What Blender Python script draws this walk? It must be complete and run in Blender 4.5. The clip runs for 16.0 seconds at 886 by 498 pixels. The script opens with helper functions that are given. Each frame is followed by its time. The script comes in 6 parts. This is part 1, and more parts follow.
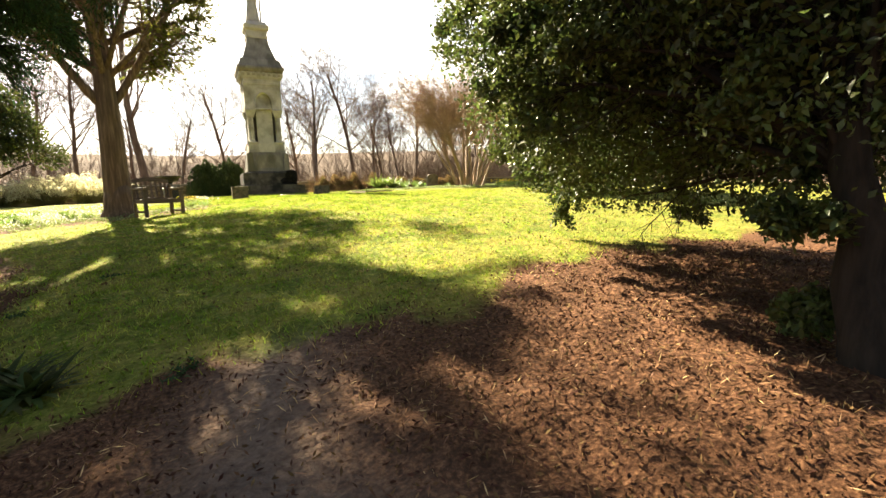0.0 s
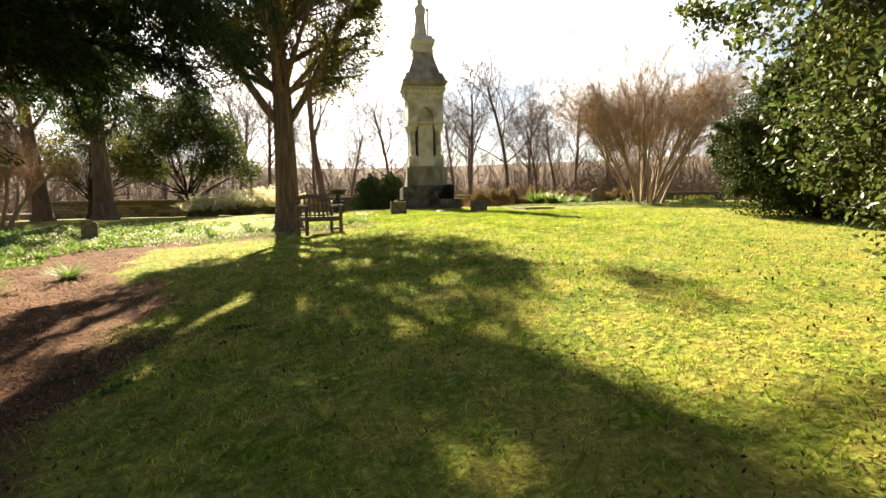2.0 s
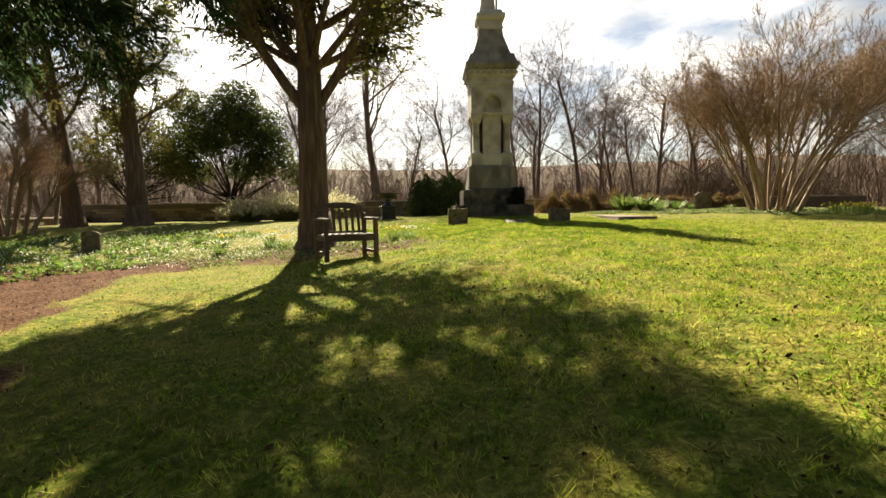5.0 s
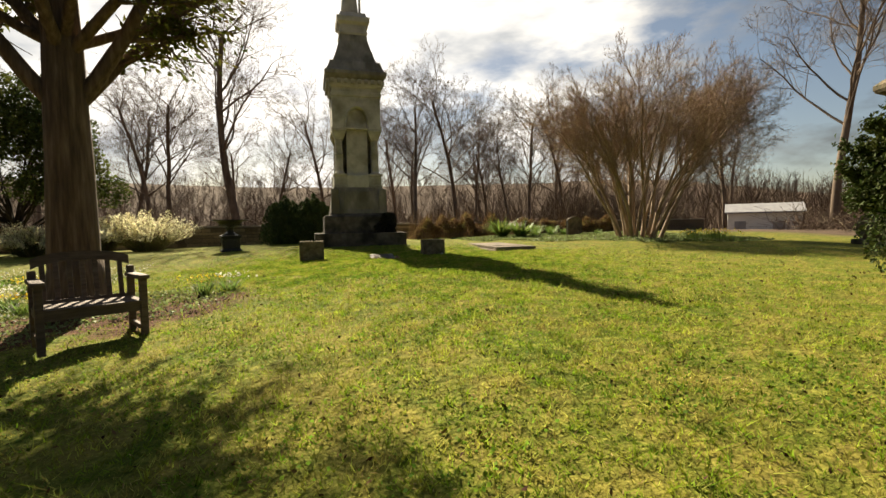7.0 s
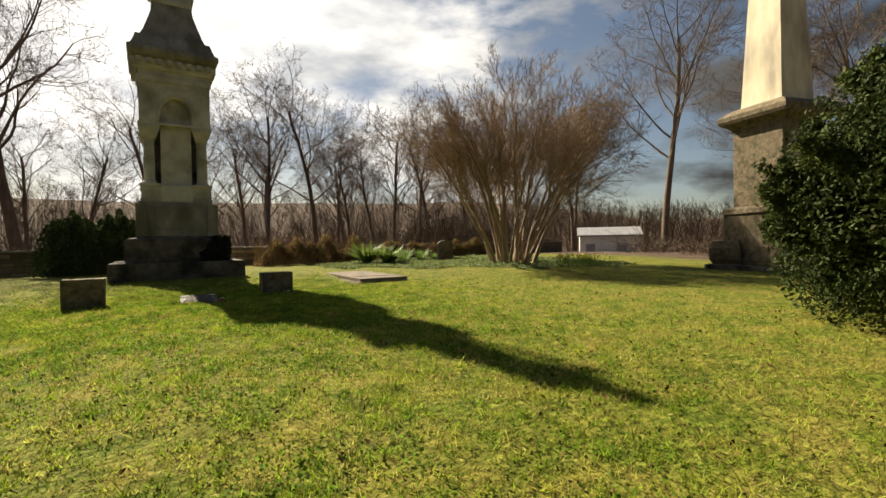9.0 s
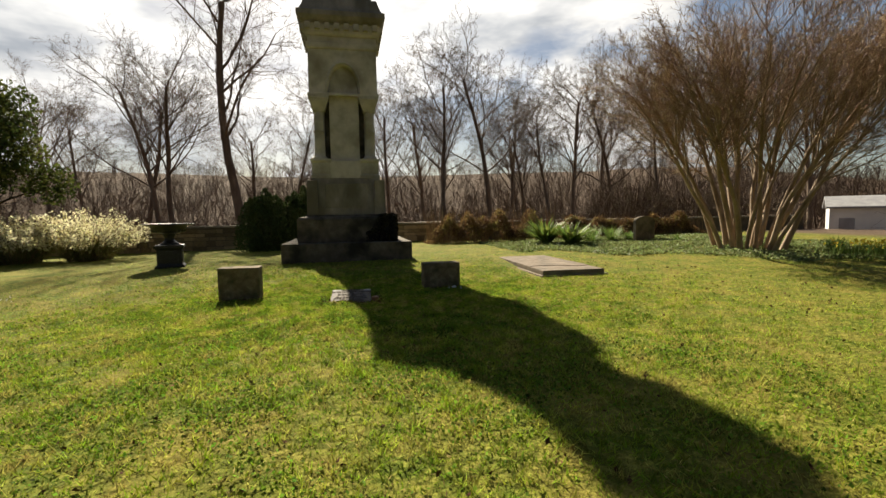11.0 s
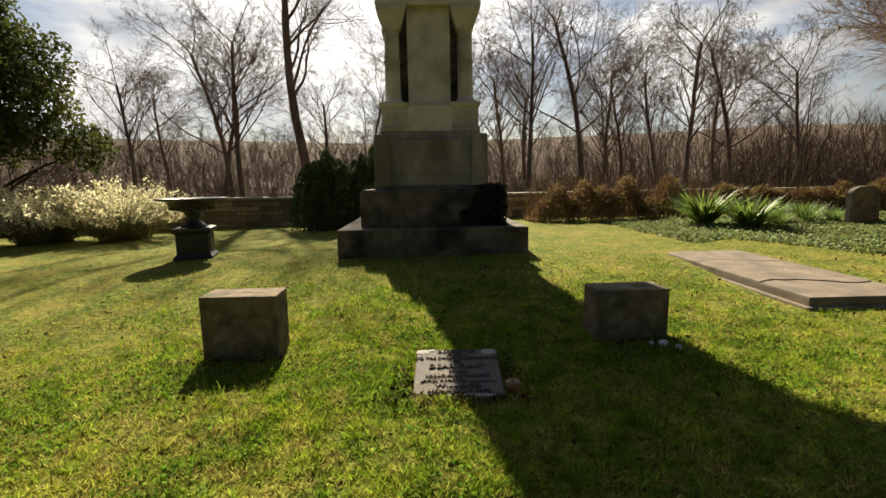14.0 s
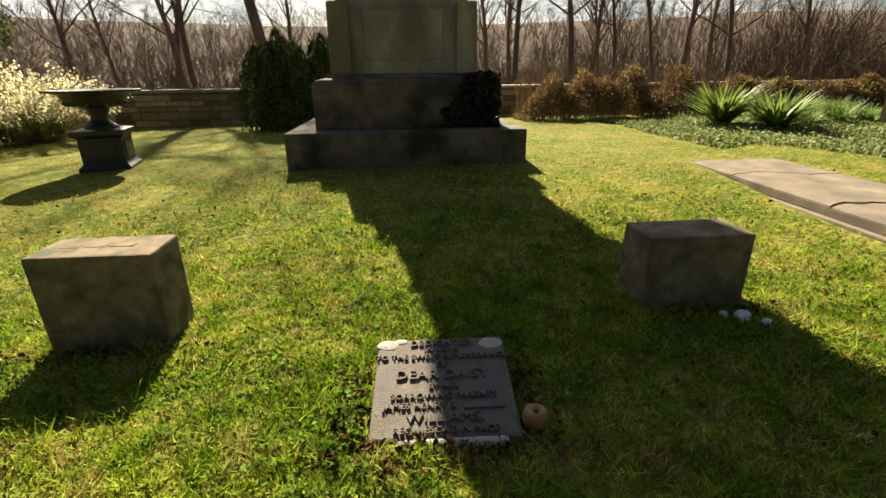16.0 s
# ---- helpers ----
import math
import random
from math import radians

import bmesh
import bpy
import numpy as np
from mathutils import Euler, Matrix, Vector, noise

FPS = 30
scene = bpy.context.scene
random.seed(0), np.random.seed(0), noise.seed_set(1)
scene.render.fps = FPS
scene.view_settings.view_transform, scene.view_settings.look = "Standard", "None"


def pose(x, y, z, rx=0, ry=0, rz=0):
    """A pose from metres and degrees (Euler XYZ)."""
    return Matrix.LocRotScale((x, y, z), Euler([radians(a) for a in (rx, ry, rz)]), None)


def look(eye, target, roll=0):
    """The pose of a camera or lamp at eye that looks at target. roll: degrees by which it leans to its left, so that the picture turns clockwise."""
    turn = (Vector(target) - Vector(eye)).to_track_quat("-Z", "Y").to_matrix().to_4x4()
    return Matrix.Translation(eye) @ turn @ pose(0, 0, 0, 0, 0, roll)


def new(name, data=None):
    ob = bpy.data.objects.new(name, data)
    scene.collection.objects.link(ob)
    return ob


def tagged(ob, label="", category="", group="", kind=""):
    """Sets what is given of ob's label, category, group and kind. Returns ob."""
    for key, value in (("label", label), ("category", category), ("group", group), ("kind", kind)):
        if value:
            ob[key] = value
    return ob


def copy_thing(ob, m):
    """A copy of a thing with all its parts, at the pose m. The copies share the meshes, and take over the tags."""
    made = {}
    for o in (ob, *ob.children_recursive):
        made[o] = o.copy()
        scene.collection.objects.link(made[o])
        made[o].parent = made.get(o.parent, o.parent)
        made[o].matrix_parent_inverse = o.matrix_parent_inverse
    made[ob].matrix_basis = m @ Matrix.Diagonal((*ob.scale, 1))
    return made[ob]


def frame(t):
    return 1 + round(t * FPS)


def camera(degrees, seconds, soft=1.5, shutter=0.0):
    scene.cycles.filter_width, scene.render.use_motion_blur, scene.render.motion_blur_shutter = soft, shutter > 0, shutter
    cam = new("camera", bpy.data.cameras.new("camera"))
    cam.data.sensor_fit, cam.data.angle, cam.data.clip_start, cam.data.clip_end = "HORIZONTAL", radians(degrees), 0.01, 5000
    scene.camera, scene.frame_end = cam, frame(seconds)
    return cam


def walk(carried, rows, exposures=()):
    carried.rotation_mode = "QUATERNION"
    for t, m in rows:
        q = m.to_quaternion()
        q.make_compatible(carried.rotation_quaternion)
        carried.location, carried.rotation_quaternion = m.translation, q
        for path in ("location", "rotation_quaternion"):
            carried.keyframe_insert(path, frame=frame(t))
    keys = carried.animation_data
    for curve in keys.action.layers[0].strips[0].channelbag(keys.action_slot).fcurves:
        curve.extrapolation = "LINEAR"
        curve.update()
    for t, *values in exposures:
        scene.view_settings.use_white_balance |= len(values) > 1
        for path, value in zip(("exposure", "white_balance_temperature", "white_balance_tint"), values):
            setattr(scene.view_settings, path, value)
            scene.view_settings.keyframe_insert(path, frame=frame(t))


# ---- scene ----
cam = camera(87.7, 16.0)
PATH = [
    (0, (-3.238, -23.606, 0.027), (-2.339, -21.837, -0.225), -2.1),
    (0.5, (-3.17, -23.194, 0.114), (-2.347, -21.385, -0.109), -1.6),
    (1, (-3.091, -22.727, 0.194), (-2.354, -20.88, -0.012), -1.4),
    (1.5, (-2.978, -22.09, 0.242), (-2.361, -20.196, 0.057), -1.2),
    (2, (-2.95, -21.259, 0.339), (-2.65, -19.291, 0.151), -1.1),
    (2.5, (-3.07, -20.601, 0.375), (-3.247, -18.619, 0.179), -0.9),
    (3, (-3.147, -19.873, 0.383), (-3.682, -17.954, 0.211), -0.8),
    (3.5, (-3.201, -19.154, 0.401), (-3.628, -17.207, 0.234), -0.8),
    (4, (-3.071, -18.367, 0.412), (-3.317, -16.39, 0.234), -0.8),
    (4.2, (-2.997, -18.042, 0.442), (-3.16, -16.057, 0.262), -0.9),
    (6.3, (-2.115, -15.232, 0.891), (-1.806, -13.262, 0.736), -0.7),
    (6.5, (-2.009, -14.935, 0.938), (-1.629, -12.976, 0.806), -1.0),
    (7, (-1.714, -14.228, 1.012), (-1.165, -12.308, 0.905), -1.0),
    (7.5, (-1.387, -13.491, 1.134), (-0.596, -11.655, 1.064), -1.3),
    (8, (-1.122, -12.854, 1.163), (-0.098, -11.136, 1.131), -1.0),
    (8.2, (-1.025, -12.586, 1.159), (0.087, -10.924, 1.13), -1.1),
    (10.3, (0.068, -9.737, 1.396), (0.837, -7.895, 1.284), -0.8),
    (10.5, (0.14, -9.435, 1.42), (0.814, -7.558, 1.276), -0.9),
    (11, (0.329, -8.695, 1.503), (0.729, -6.742, 1.352), -0.9),
    (11.5, (0.307, -7.906, 1.547), (0.52, -5.924, 1.387), -0.8),
    (12, (0.34, -7.063, 1.559), (0.389, -5.067, 1.437), -0.8),
    (12.5, (0.212, -6.216, 1.622), (0.205, -4.223, 1.462), -0.8),
    (13, (0.2, -5.415, 1.638), (0.221, -3.426, 1.432), -0.8),
    (13.5, (0.14, -4.624, 1.623), (0.192, -2.64, 1.373), -0.9),
    (14, (0.074, -3.951, 1.619), (0.166, -1.975, 1.328), -1.0),
    (14.5, (0.124, -3.321, 1.633), (0.262, -1.354, 1.297), -1.0),
    (15, (0.028, -2.819, 1.655), (0.181, -0.87, 1.234), -1.0),
    (15.5, (0.143, -2.463, 1.605), (0.301, -0.547, 1.05), -0.8),
    (16, (0.179, -2.285, 1.554), (0.346, -0.425, 0.838), -0.7),
]
EXPOSURES = [(0.0, 2.9, 7500, 10), (2.0, 2.55, 7400, 10), (4.2, 2.05, 7400, 10), (7.0, 1.38, 7400, 10), (10.5, 1.18, 7000, 10), (14.0, 1.28, 7050, 10), (16.0, 1.74, 7200, 10)]
walk(cam, [(t, look(eye, target, roll)) for t, eye, target, roll in PATH], EXPOSURES)
SUN_POWER, SKY_GAIN = 5.0, 0.035
CLOUD_LIT, CLOUD_GREY = (0.30, 0.303, 0.306), (0.11, 0.123, 0.142)

# ---- light ----
SUN_TRAVEL = Vector((1.42, -8.9, -6.9)).normalized()
world = bpy.data.worlds.new("sky_world")
scene.world = world
world.use_nodes = True
wn, wl = world.node_tree.nodes, world.node_tree.links
bg = wn["Background"]
sky = wn.new("ShaderNodeTexSky")
sky.sky_type, sky.sun_disc = "NISHITA", False
sky.sun_elevation, sky.sun_rotation = radians(37.4), radians(-9.1)
sky_gain = wn.new("ShaderNodeVectorMath")
sky_gain.operation = "SCALE"
sky_gain.inputs["Scale"].default_value = SKY_GAIN
wl.new(sky.outputs[0], sky_gain.inputs[0])
tc = wn.new("ShaderNodeTexCoord")
mp = wn.new("ShaderNodeMapping")
mp.inputs["Scale"].default_value = (1.0, 1.0, 2.6)
mp.inputs["Location"].default_value = (0.35, 0.1, 0.2)
wl.new(tc.outputs["Generated"], mp.inputs[0])


def world_noise(scale, detail, lo, hi, rough=0.55):
    n = wn.new("ShaderNodeTexNoise")
    n.inputs["Scale"].default_value, n.inputs["Detail"].default_value = scale, detail
    n.inputs["Roughness"].default_value = rough
    wl.new(mp.outputs[0], n.inputs["Vector"])
    r = wn.new("ShaderNodeMapRange")
    r.inputs["From Min"].default_value, r.inputs["From Max"].default_value = lo, hi
    wl.new(n.outputs["Fac"], r.inputs["Value"])
    return r.outputs[0]


cover = world_noise(2.3, 7, 0.43, 0.53)
shade = world_noise(3.1, 5, 0.46, 0.68)
cloud = wn.new("ShaderNodeMix")
cloud.data_type = "RGBA"
cloud.inputs[6].default_value = (*CLOUD_LIT, 1)
cloud.inputs[7].default_value = (*CLOUD_GREY, 1)
wl.new(shade, cloud.inputs[0])
# clouds are bright around the sun and dull away from it
toward = wn.new("ShaderNodeVectorMath")
toward.operation = "DOT_PRODUCT"
toward.inputs[1].default_value = tuple(-SUN_TRAVEL)
wl.new(tc.outputs["Generated"], toward.inputs[0])
glow = wn.new("ShaderNodeMapRange")
glow.interpolation_type = "SMOOTHSTEP"
glow.inputs["From Min"].default_value, glow.inputs["From Max"].default_value = 0.30, 0.95
glow.inputs["To Min"].default_value, glow.inputs["To Max"].default_value = 0.10, 1.9
wl.new(toward.outputs["Value"], glow.inputs["Value"])
lit_cloud = wn.new("ShaderNodeVectorMath")
lit_cloud.operation = "SCALE"
wl.new(cloud.outputs[2], lit_cloud.inputs[0])
wl.new(glow.outputs[0], lit_cloud.inputs["Scale"])
both = wn.new("ShaderNodeMix")
both.data_type = "RGBA"
# clouds are faded out overhead, mostly out of view, to lower fill light
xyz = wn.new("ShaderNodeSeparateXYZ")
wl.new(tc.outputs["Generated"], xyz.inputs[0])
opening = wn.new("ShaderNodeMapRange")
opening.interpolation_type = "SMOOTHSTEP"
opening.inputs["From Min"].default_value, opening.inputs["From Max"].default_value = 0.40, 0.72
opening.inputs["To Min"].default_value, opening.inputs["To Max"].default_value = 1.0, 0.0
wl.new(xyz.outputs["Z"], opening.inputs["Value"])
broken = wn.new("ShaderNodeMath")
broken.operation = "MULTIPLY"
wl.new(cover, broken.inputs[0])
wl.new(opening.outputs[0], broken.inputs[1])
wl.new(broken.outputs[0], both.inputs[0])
wl.new(sky_gain.outputs[0], both.inputs[6])
wl.new(lit_cloud.outputs[0], both.inputs[7])
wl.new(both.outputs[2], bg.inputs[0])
bg.inputs[1].default_value = 1.0
sun_data = bpy.data.lights.new("sun", "SUN")
sun_data.energy, sun_data.angle, sun_data.color = SUN_POWER, radians(0.6), (1.0, 0.92, 0.76)
sun = new("sun", sun_data)
sun.matrix_world = look(tuple(-SUN_TRAVEL * 60), (0, 0, 0))


# ---- materials ----
def material(name, stops, scale=4.0, detail=6, rough=0.85, bump=0.3, bump_scale=40.0, island=0.0, obj=0.0,
             metal=0.0, translucent=0.0, stain=None, stain_scale=1.3, stretch=(1, 1, 1), rough_var=0.0, spec=0.3):
    """Noise-driven colour ramp, a coarse stain, fine bump, and a change of value from piece to piece."""
    m = bpy.data.materials.new(name)
    m.use_nodes = True
    n, l = m.node_tree.nodes, m.node_tree.links
    p = n["Principled BSDF"]
    co = n.new("ShaderNodeTexCoord")
    mapn = n.new("ShaderNodeMapping")
    mapn.inputs["Scale"].default_value = stretch
    l.new(co.outputs["Object"], mapn.inputs[0])
    a = n.new("ShaderNodeTexNoise")
    a.inputs["Scale"].default_value, a.inputs["Detail"].default_value = scale, detail
    a.inputs["Roughness"].default_value = 0.62
    l.new(mapn.outputs[0], a.inputs["Vector"])
    ramp = n.new("ShaderNodeValToRGB")
    while len(ramp.color_ramp.elements) < len(stops):
        ramp.color_ramp.elements.new(0.5)
    for e, (pos, col) in zip(ramp.color_ramp.elements, stops):
        e.position, e.color = pos, (*col, 1)
    l.new(a.outputs["Fac"], ramp.inputs[0])
    out = ramp.outputs[0]
    if stain:
        b = n.new("ShaderNodeTexNoise")
        b.inputs["Scale"].default_value, b.inputs["Detail"].default_value = stain_scale, 4
        l.new(mapn.outputs[0], b.inputs["Vector"])
        r = n.new("ShaderNodeMapRange")
        r.inputs["From Min"].default_value, r.inputs["From Max"].default_value = 0.48, 0.66
        l.new(b.outputs["Fac"], r.inputs["Value"])
        mx = n.new("ShaderNodeMix")
        mx.data_type = "RGBA"
        mx.inputs[7].default_value = (*stain, 1)
        l.new(r.outputs[0], mx.inputs[0])
        l.new(out, mx.inputs[6])
        out = mx.outputs[2]
    if island or obj:
        src = n.new("ShaderNodeNewGeometry").outputs["Random Per Island"] if island else n.new("ShaderNodeObjectInfo").outputs["Random"]
        v = n.new("ShaderNodeMapRange")
        k = island or obj
        v.inputs["To Min"].default_value, v.inputs["To Max"].default_value = 1 - k, 1 + k
        l.new(src, v.inputs["Value"])
        h = n.new("ShaderNodeHueSaturation")
        l.new(v.outputs[0], h.inputs["Value"])
        if island:
            hv = n.new("ShaderNodeMapRange")
            hv.inputs["To Min"].default_value, hv.inputs["To Max"].default_value = 0.47, 0.53
            l.new(src, hv.inputs["Value"])
            l.new(hv.outputs[0], h.inputs["Hue"])
        l.new(out, h.inputs["Color"])
        out = h.outputs[0]
    l.new(out, p.inputs["Base Color"])
    p.inputs["Roughness"].default_value, p.inputs["Metallic"].default_value = rough, metal
    p.inputs["Specular IOR Level"].default_value = spec
    if rough_var:
        rr = n.new("ShaderNodeMapRange")
        rr.inputs["To Min"].default_value, rr.inputs["To Max"].default_value = rough - rough_var, min(1, rough + rough_var)
        l.new(a.outputs["Fac"], rr.inputs["Value"])
        l.new(rr.outputs[0], p.inputs["Roughness"])
    if bump:
        c = n.new("ShaderNodeTexNoise")
        c.inputs["Scale"].default_value, c.inputs["Detail"].default_value = bump_scale, 5
        l.new(mapn.outputs[0], c.inputs["Vector"])
        bp = n.new("ShaderNodeBump")
        bp.inputs["Strength"].default_value, bp.inputs["Distance"].default_value = bump, 0.02
        l.new(c.outputs["Fac"], bp.inputs["Height"])
        l.new(bp.outputs[0], p.inputs["Normal"])
    if translucent:
        t = n.new("ShaderNodeBsdfTranslucent")
        l.new(out, t.inputs["Color"])
        s = n.new("ShaderNodeMixShader")
        s.inputs[0].default_value = translucent
        l.new(p.outputs[0], s.inputs[1])
        l.new(t.outputs[0], s.inputs[2])
        l.new(s.outputs[0], n["Material Output"].inputs["Surface"])
    return m


STONE = material("weathered_sandstone", [(0.2, (0.35, 0.32, 0.26)), (0.5, (0.52, 0.485, 0.405)), (0.8, (0.62, 0.585, 0.505))], 3, 8, 0.9, 0.35, 60, stain=(0.26, 0.235, 0.17), stain_scale=0.9, obj=0.06)
CAP_STONE = material("grey_weathered_sandstone", [(0.2, (0.15, 0.132, 0.105)), (0.5, (0.26, 0.232, 0.187)), (0.8, (0.37, 0.335, 0.275))], 3.5, 8, 0.9, 0.4, 60, stain=(0.14, 0.125, 0.09), stain_scale=1.4, obj=0.08, stretch=(1, 1, 0.5))
DARK_STONE = material("dark_weathered_stone", [(0.2, (0.055, 0.048, 0.035)), (0.5, (0.12, 0.10, 0.075)), (0.8, (0.21, 0.18, 0.135))], 4, 8, 0.9, 0.4, 60, stain=(0.03, 0.027, 0.02), stain_scale=1.6)
GREY_STONE = material("lichened_brown_stone", [(0.2, (0.075, 0.052, 0.03)), (0.5, (0.19, 0.145, 0.09)), (0.8, (0.31, 0.25, 0.165))], 9, 8, 0.92, 0.5, 90, stain=(0.085, 0.08, 0.045), stain_scale=5)
SLAB_STONE = material("worn_slab_stone", [(0.2, (0.11, 0.083, 0.057)), (0.5, (0.19, 0.15, 0.11)), (0.8, (0.29, 0.24, 0.185))], 5, 8, 0.88, 0.45, 70, stain=(0.12, 0.10, 0.075), stain_scale=2.5)
PLAQUE_STONE = material("dark_plaque_stone", [(0.2, (0.075, 0.06, 0.045)), (0.5, (0.13, 0.108, 0.085)), (0.85, (0.21, 0.18, 0.145))], 14, 8, 0.75, 0.35, 120, stain=(0.11, 0.10, 0.095), stain_scale=7)
LICHEN_WHITE = material("pale_lichen", [(0.3, (0.30, 0.28, 0.25)), (0.7, (0.50, 0.48, 0.44))], 30, 5, 0.9, 0.4, 150)
MARBLE = material("yellowed_marble", [(0.2, (0.50, 0.42, 0.27)), (0.5, (0.68, 0.58, 0.40)), (0.8, (0.76, 0.68, 0.50))], 3, 7, 0.7, 0.2, 40, stain=(0.36, 0.30, 0.22), stain_scale=1.2, stretch=(1, 1, 0.35))
WALL_STONE = material("wall_fieldstone", [(0.2, (0.12, 0.085, 0.05)), (0.5, (0.25, 0.185, 0.11)), (0.8, (0.38, 0.29, 0.18))], 5, 7, 0.92, 0.6, 50, obj=0.5)
WALL_CORE = material("wall_mortar", [(0.3, (0.085, 0.07, 0.048)), (0.7, (0.15, 0.12, 0.085))], 8, 6, 0.95, 0.4, 60)
COPING = material("wall_coping", [(0.3, (0.20, 0.175, 0.13)), (0.7, (0.34, 0.30, 0.24))], 6, 7, 0.9, 0.4, 60, obj=0.15)
TEAK = material("silvered_teak", [(0.25, (0.16, 0.105, 0.06)), (0.5, (0.32, 0.225, 0.135)), (0.8, (0.46, 0.34, 0.22))], 5, 8, 0.7, 0.3, 45, obj=0.14, stretch=(1, 6, 6))
# darker version of silvered_teak, for the bench under the cedar
TEAK_DARK = material("darker_teak", [(0.25, (0.06, 0.042, 0.03)), (0.5, (0.12, 0.085, 0.06)), (0.8, (0.2, 0.15, 0.11))], 5, 8, 0.7, 0.3, 45, obj=0.14, stretch=(1, 6, 6))
IRON = material("black_cast_iron", [(0.3, (0.010, 0.010, 0.011)), (0.7, (0.026, 0.025, 0.025))], 12, 5, 0.42, 0.2, 90, rough_var=0.15, spec=0.5)
CEDAR_BARK = material("cedar_bark", [(0.25, (0.05, 0.035, 0.025)), (0.5, (0.13, 0.09, 0.06)), (0.75, (0.25, 0.18, 0.125))], 7, 8, 0.95, 1.0, 16, stretch=(1.6, 1.6, 0.16))
DARK_BARK = material("dark_bark", [(0.25, (0.015, 0.012, 0.010)), (0.75, (0.05, 0.04, 0.03))], 8, 7, 0.95, 0.8, 20, stretch=(1.4, 1.4, 0.25), spec=0.1)
GREY_BARK = material("grey_forest_bark", [(0.25, (0.08, 0.057, 0.040)), (0.55, (0.16, 0.118, 0.085)), (0.8, (0.26, 0.195, 0.145))], 4, 6, 0.95, 0.5, 14, obj=0.2, stretch=(1, 1, 0.3))
MYRTLE_BARK = material("smooth_tan_bark", [(0.25, (0.13, 0.088, 0.052)), (0.5, (0.27, 0.19, 0.12)), (0.8, (0.42, 0.33, 0.235))], 4, 7, 0.7, 0.25, 25, stretch=(1, 1, 0.25))
TWIG = material("reddish_brown_twigs", [(0.3, (0.20, 0.128, 0.078)), (0.7, (0.37, 0.255, 0.16))], 3, 4, 0.9, 0, island=0.3, spec=0.15)
BRUSH = material("brown_brushwood", [(0.3, (0.085, 0.06, 0.043)), (0.7, (0.20, 0.145, 0.105))], 0.2, 4, 0.95, 0, island=0.45, spec=0.1)
CEDAR_LEAF = material("cedar_sprays", [(0.3, (0.05, 0.07, 0.02)), (0.55, (0.13, 0.13, 0.03)), (0.75, (0.28, 0.21, 0.05))], 0.9, 4, 0.8, 0, island=0.35, translucent=0.4, spec=0.1)
DARK_CONIFER = material("dark_conifer_needles", [(0.3, (0.025, 0.055, 0.025)), (0.7, (0.07, 0.115, 0.04))], 0.9, 4, 0.75, 0, island=0.4, translucent=0.4, spec=0.1)
BOX_LEAF = material("glossy_dark_leaves", [(0.3, (0.03, 0.05, 0.012)), (0.7, (0.12, 0.14, 0.035))], 1.2, 4, 0.45, 0, island=0.5, translucent=0.35, spec=0.35)
HOLLY_LEAF = material("broad_evergreen_leaves", [(0.3, (0.022, 0.036, 0.010)), (0.6, (0.06, 0.078, 0.02)), (0.8, (0.15, 0.15, 0.035))], 1.1, 4, 0.72, 0, island=0.4, translucent=0.18, spec=0.12)
MAGNOLIA_LEAF = material("magnolia_leaves", [(0.3, (0.03, 0.05, 0.014)), (0.7, (0.12, 0.13, 0.03))], 0.6, 4, 0.7, 0, island=0.4, translucent=0.35, spec=0.12)
ARBOR_LEAF = material("arborvitae_leaves", [(0.3, (0.03, 0.055, 0.018)), (0.7, (0.08, 0.105, 0.035))], 1.5, 4, 0.8, 0, island=0.3, translucent=0.25)
CREAM_BLOOM = material("cream_white_blossom", [(0.3, (0.66, 0.60, 0.34)), (0.7, (0.86, 0.83, 0.60))], 2, 4, 0.8, 0, island=0.15, translucent=0.55)
SHRUB_LEAF = material("olive_shrub_leaves", [(0.3, (0.09, 0.10, 0.03)), (0.7, (0.20, 0.19, 0.07))], 2, 4, 0.8, 0, island=0.3, translucent=0.35)
RUSSET_LEAF = material("russet_hedge_leaves", [(0.3, (0.10, 0.06, 0.03)), (0.5, (0.22, 0.13, 0.06)), (0.7, (0.22, 0.20, 0.06))], 1.6, 5, 0.85, 0, island=0.5, translucent=0.35)
YUCCA_LEAF = material("sword_leaves", [(0.3, (0.09, 0.15, 0.03)), (0.7, (0.24, 0.30, 0.07))], 3, 4, 0.5, 0, island=0.35, translucent=0.4)
BULB_LEAF = material("bulb_leaves", [(0.3, (0.09, 0.15, 0.035)), (0.7, (0.20, 0.28, 0.06))], 2, 4, 0.6, 0, island=0.3, translucent=0.45)
YELLOW_PETAL = material("yellow_petals", [(0.3, (0.70, 0.52, 0.04)), (0.7, (0.85, 0.70, 0.10))], 5, 3, 0.7, 0, island=0.1, translucent=0.3)
PALE_PETAL = material("white_petals", [(0.3, (0.62, 0.62, 0.52)), (0.7, (0.85, 0.84, 0.76))], 5, 3, 0.7, 0, island=0.1, translucent=0.3)
IVY_LEAF = material("ivy_leaves", [(0.3, (0.11, 0.15, 0.045)), (0.7, (0.28, 0.32, 0.13))], 2, 4, 0.6, 0, island=0.4, translucent=0.35, spec=0.25)
VINE_LEAF = material("blackened_vine", [(0.3, (0.012, 0.012, 0.010)), (0.7, (0.032, 0.028, 0.022))], 4, 4, 0.8, 0, island=0.3)
BLADE = material("grass_blades", [(0.32, (0.055, 0.10, 0.009)), (0.5, (0.20, 0.285, 0.02)), (0.66, (0.42, 0.43, 0.065))], 3.2, 7, 0.8, 0, island=0.55, translucent=0.5, spec=0.1, stain=(0.36, 0.31, 0.085), stain_scale=4.5)
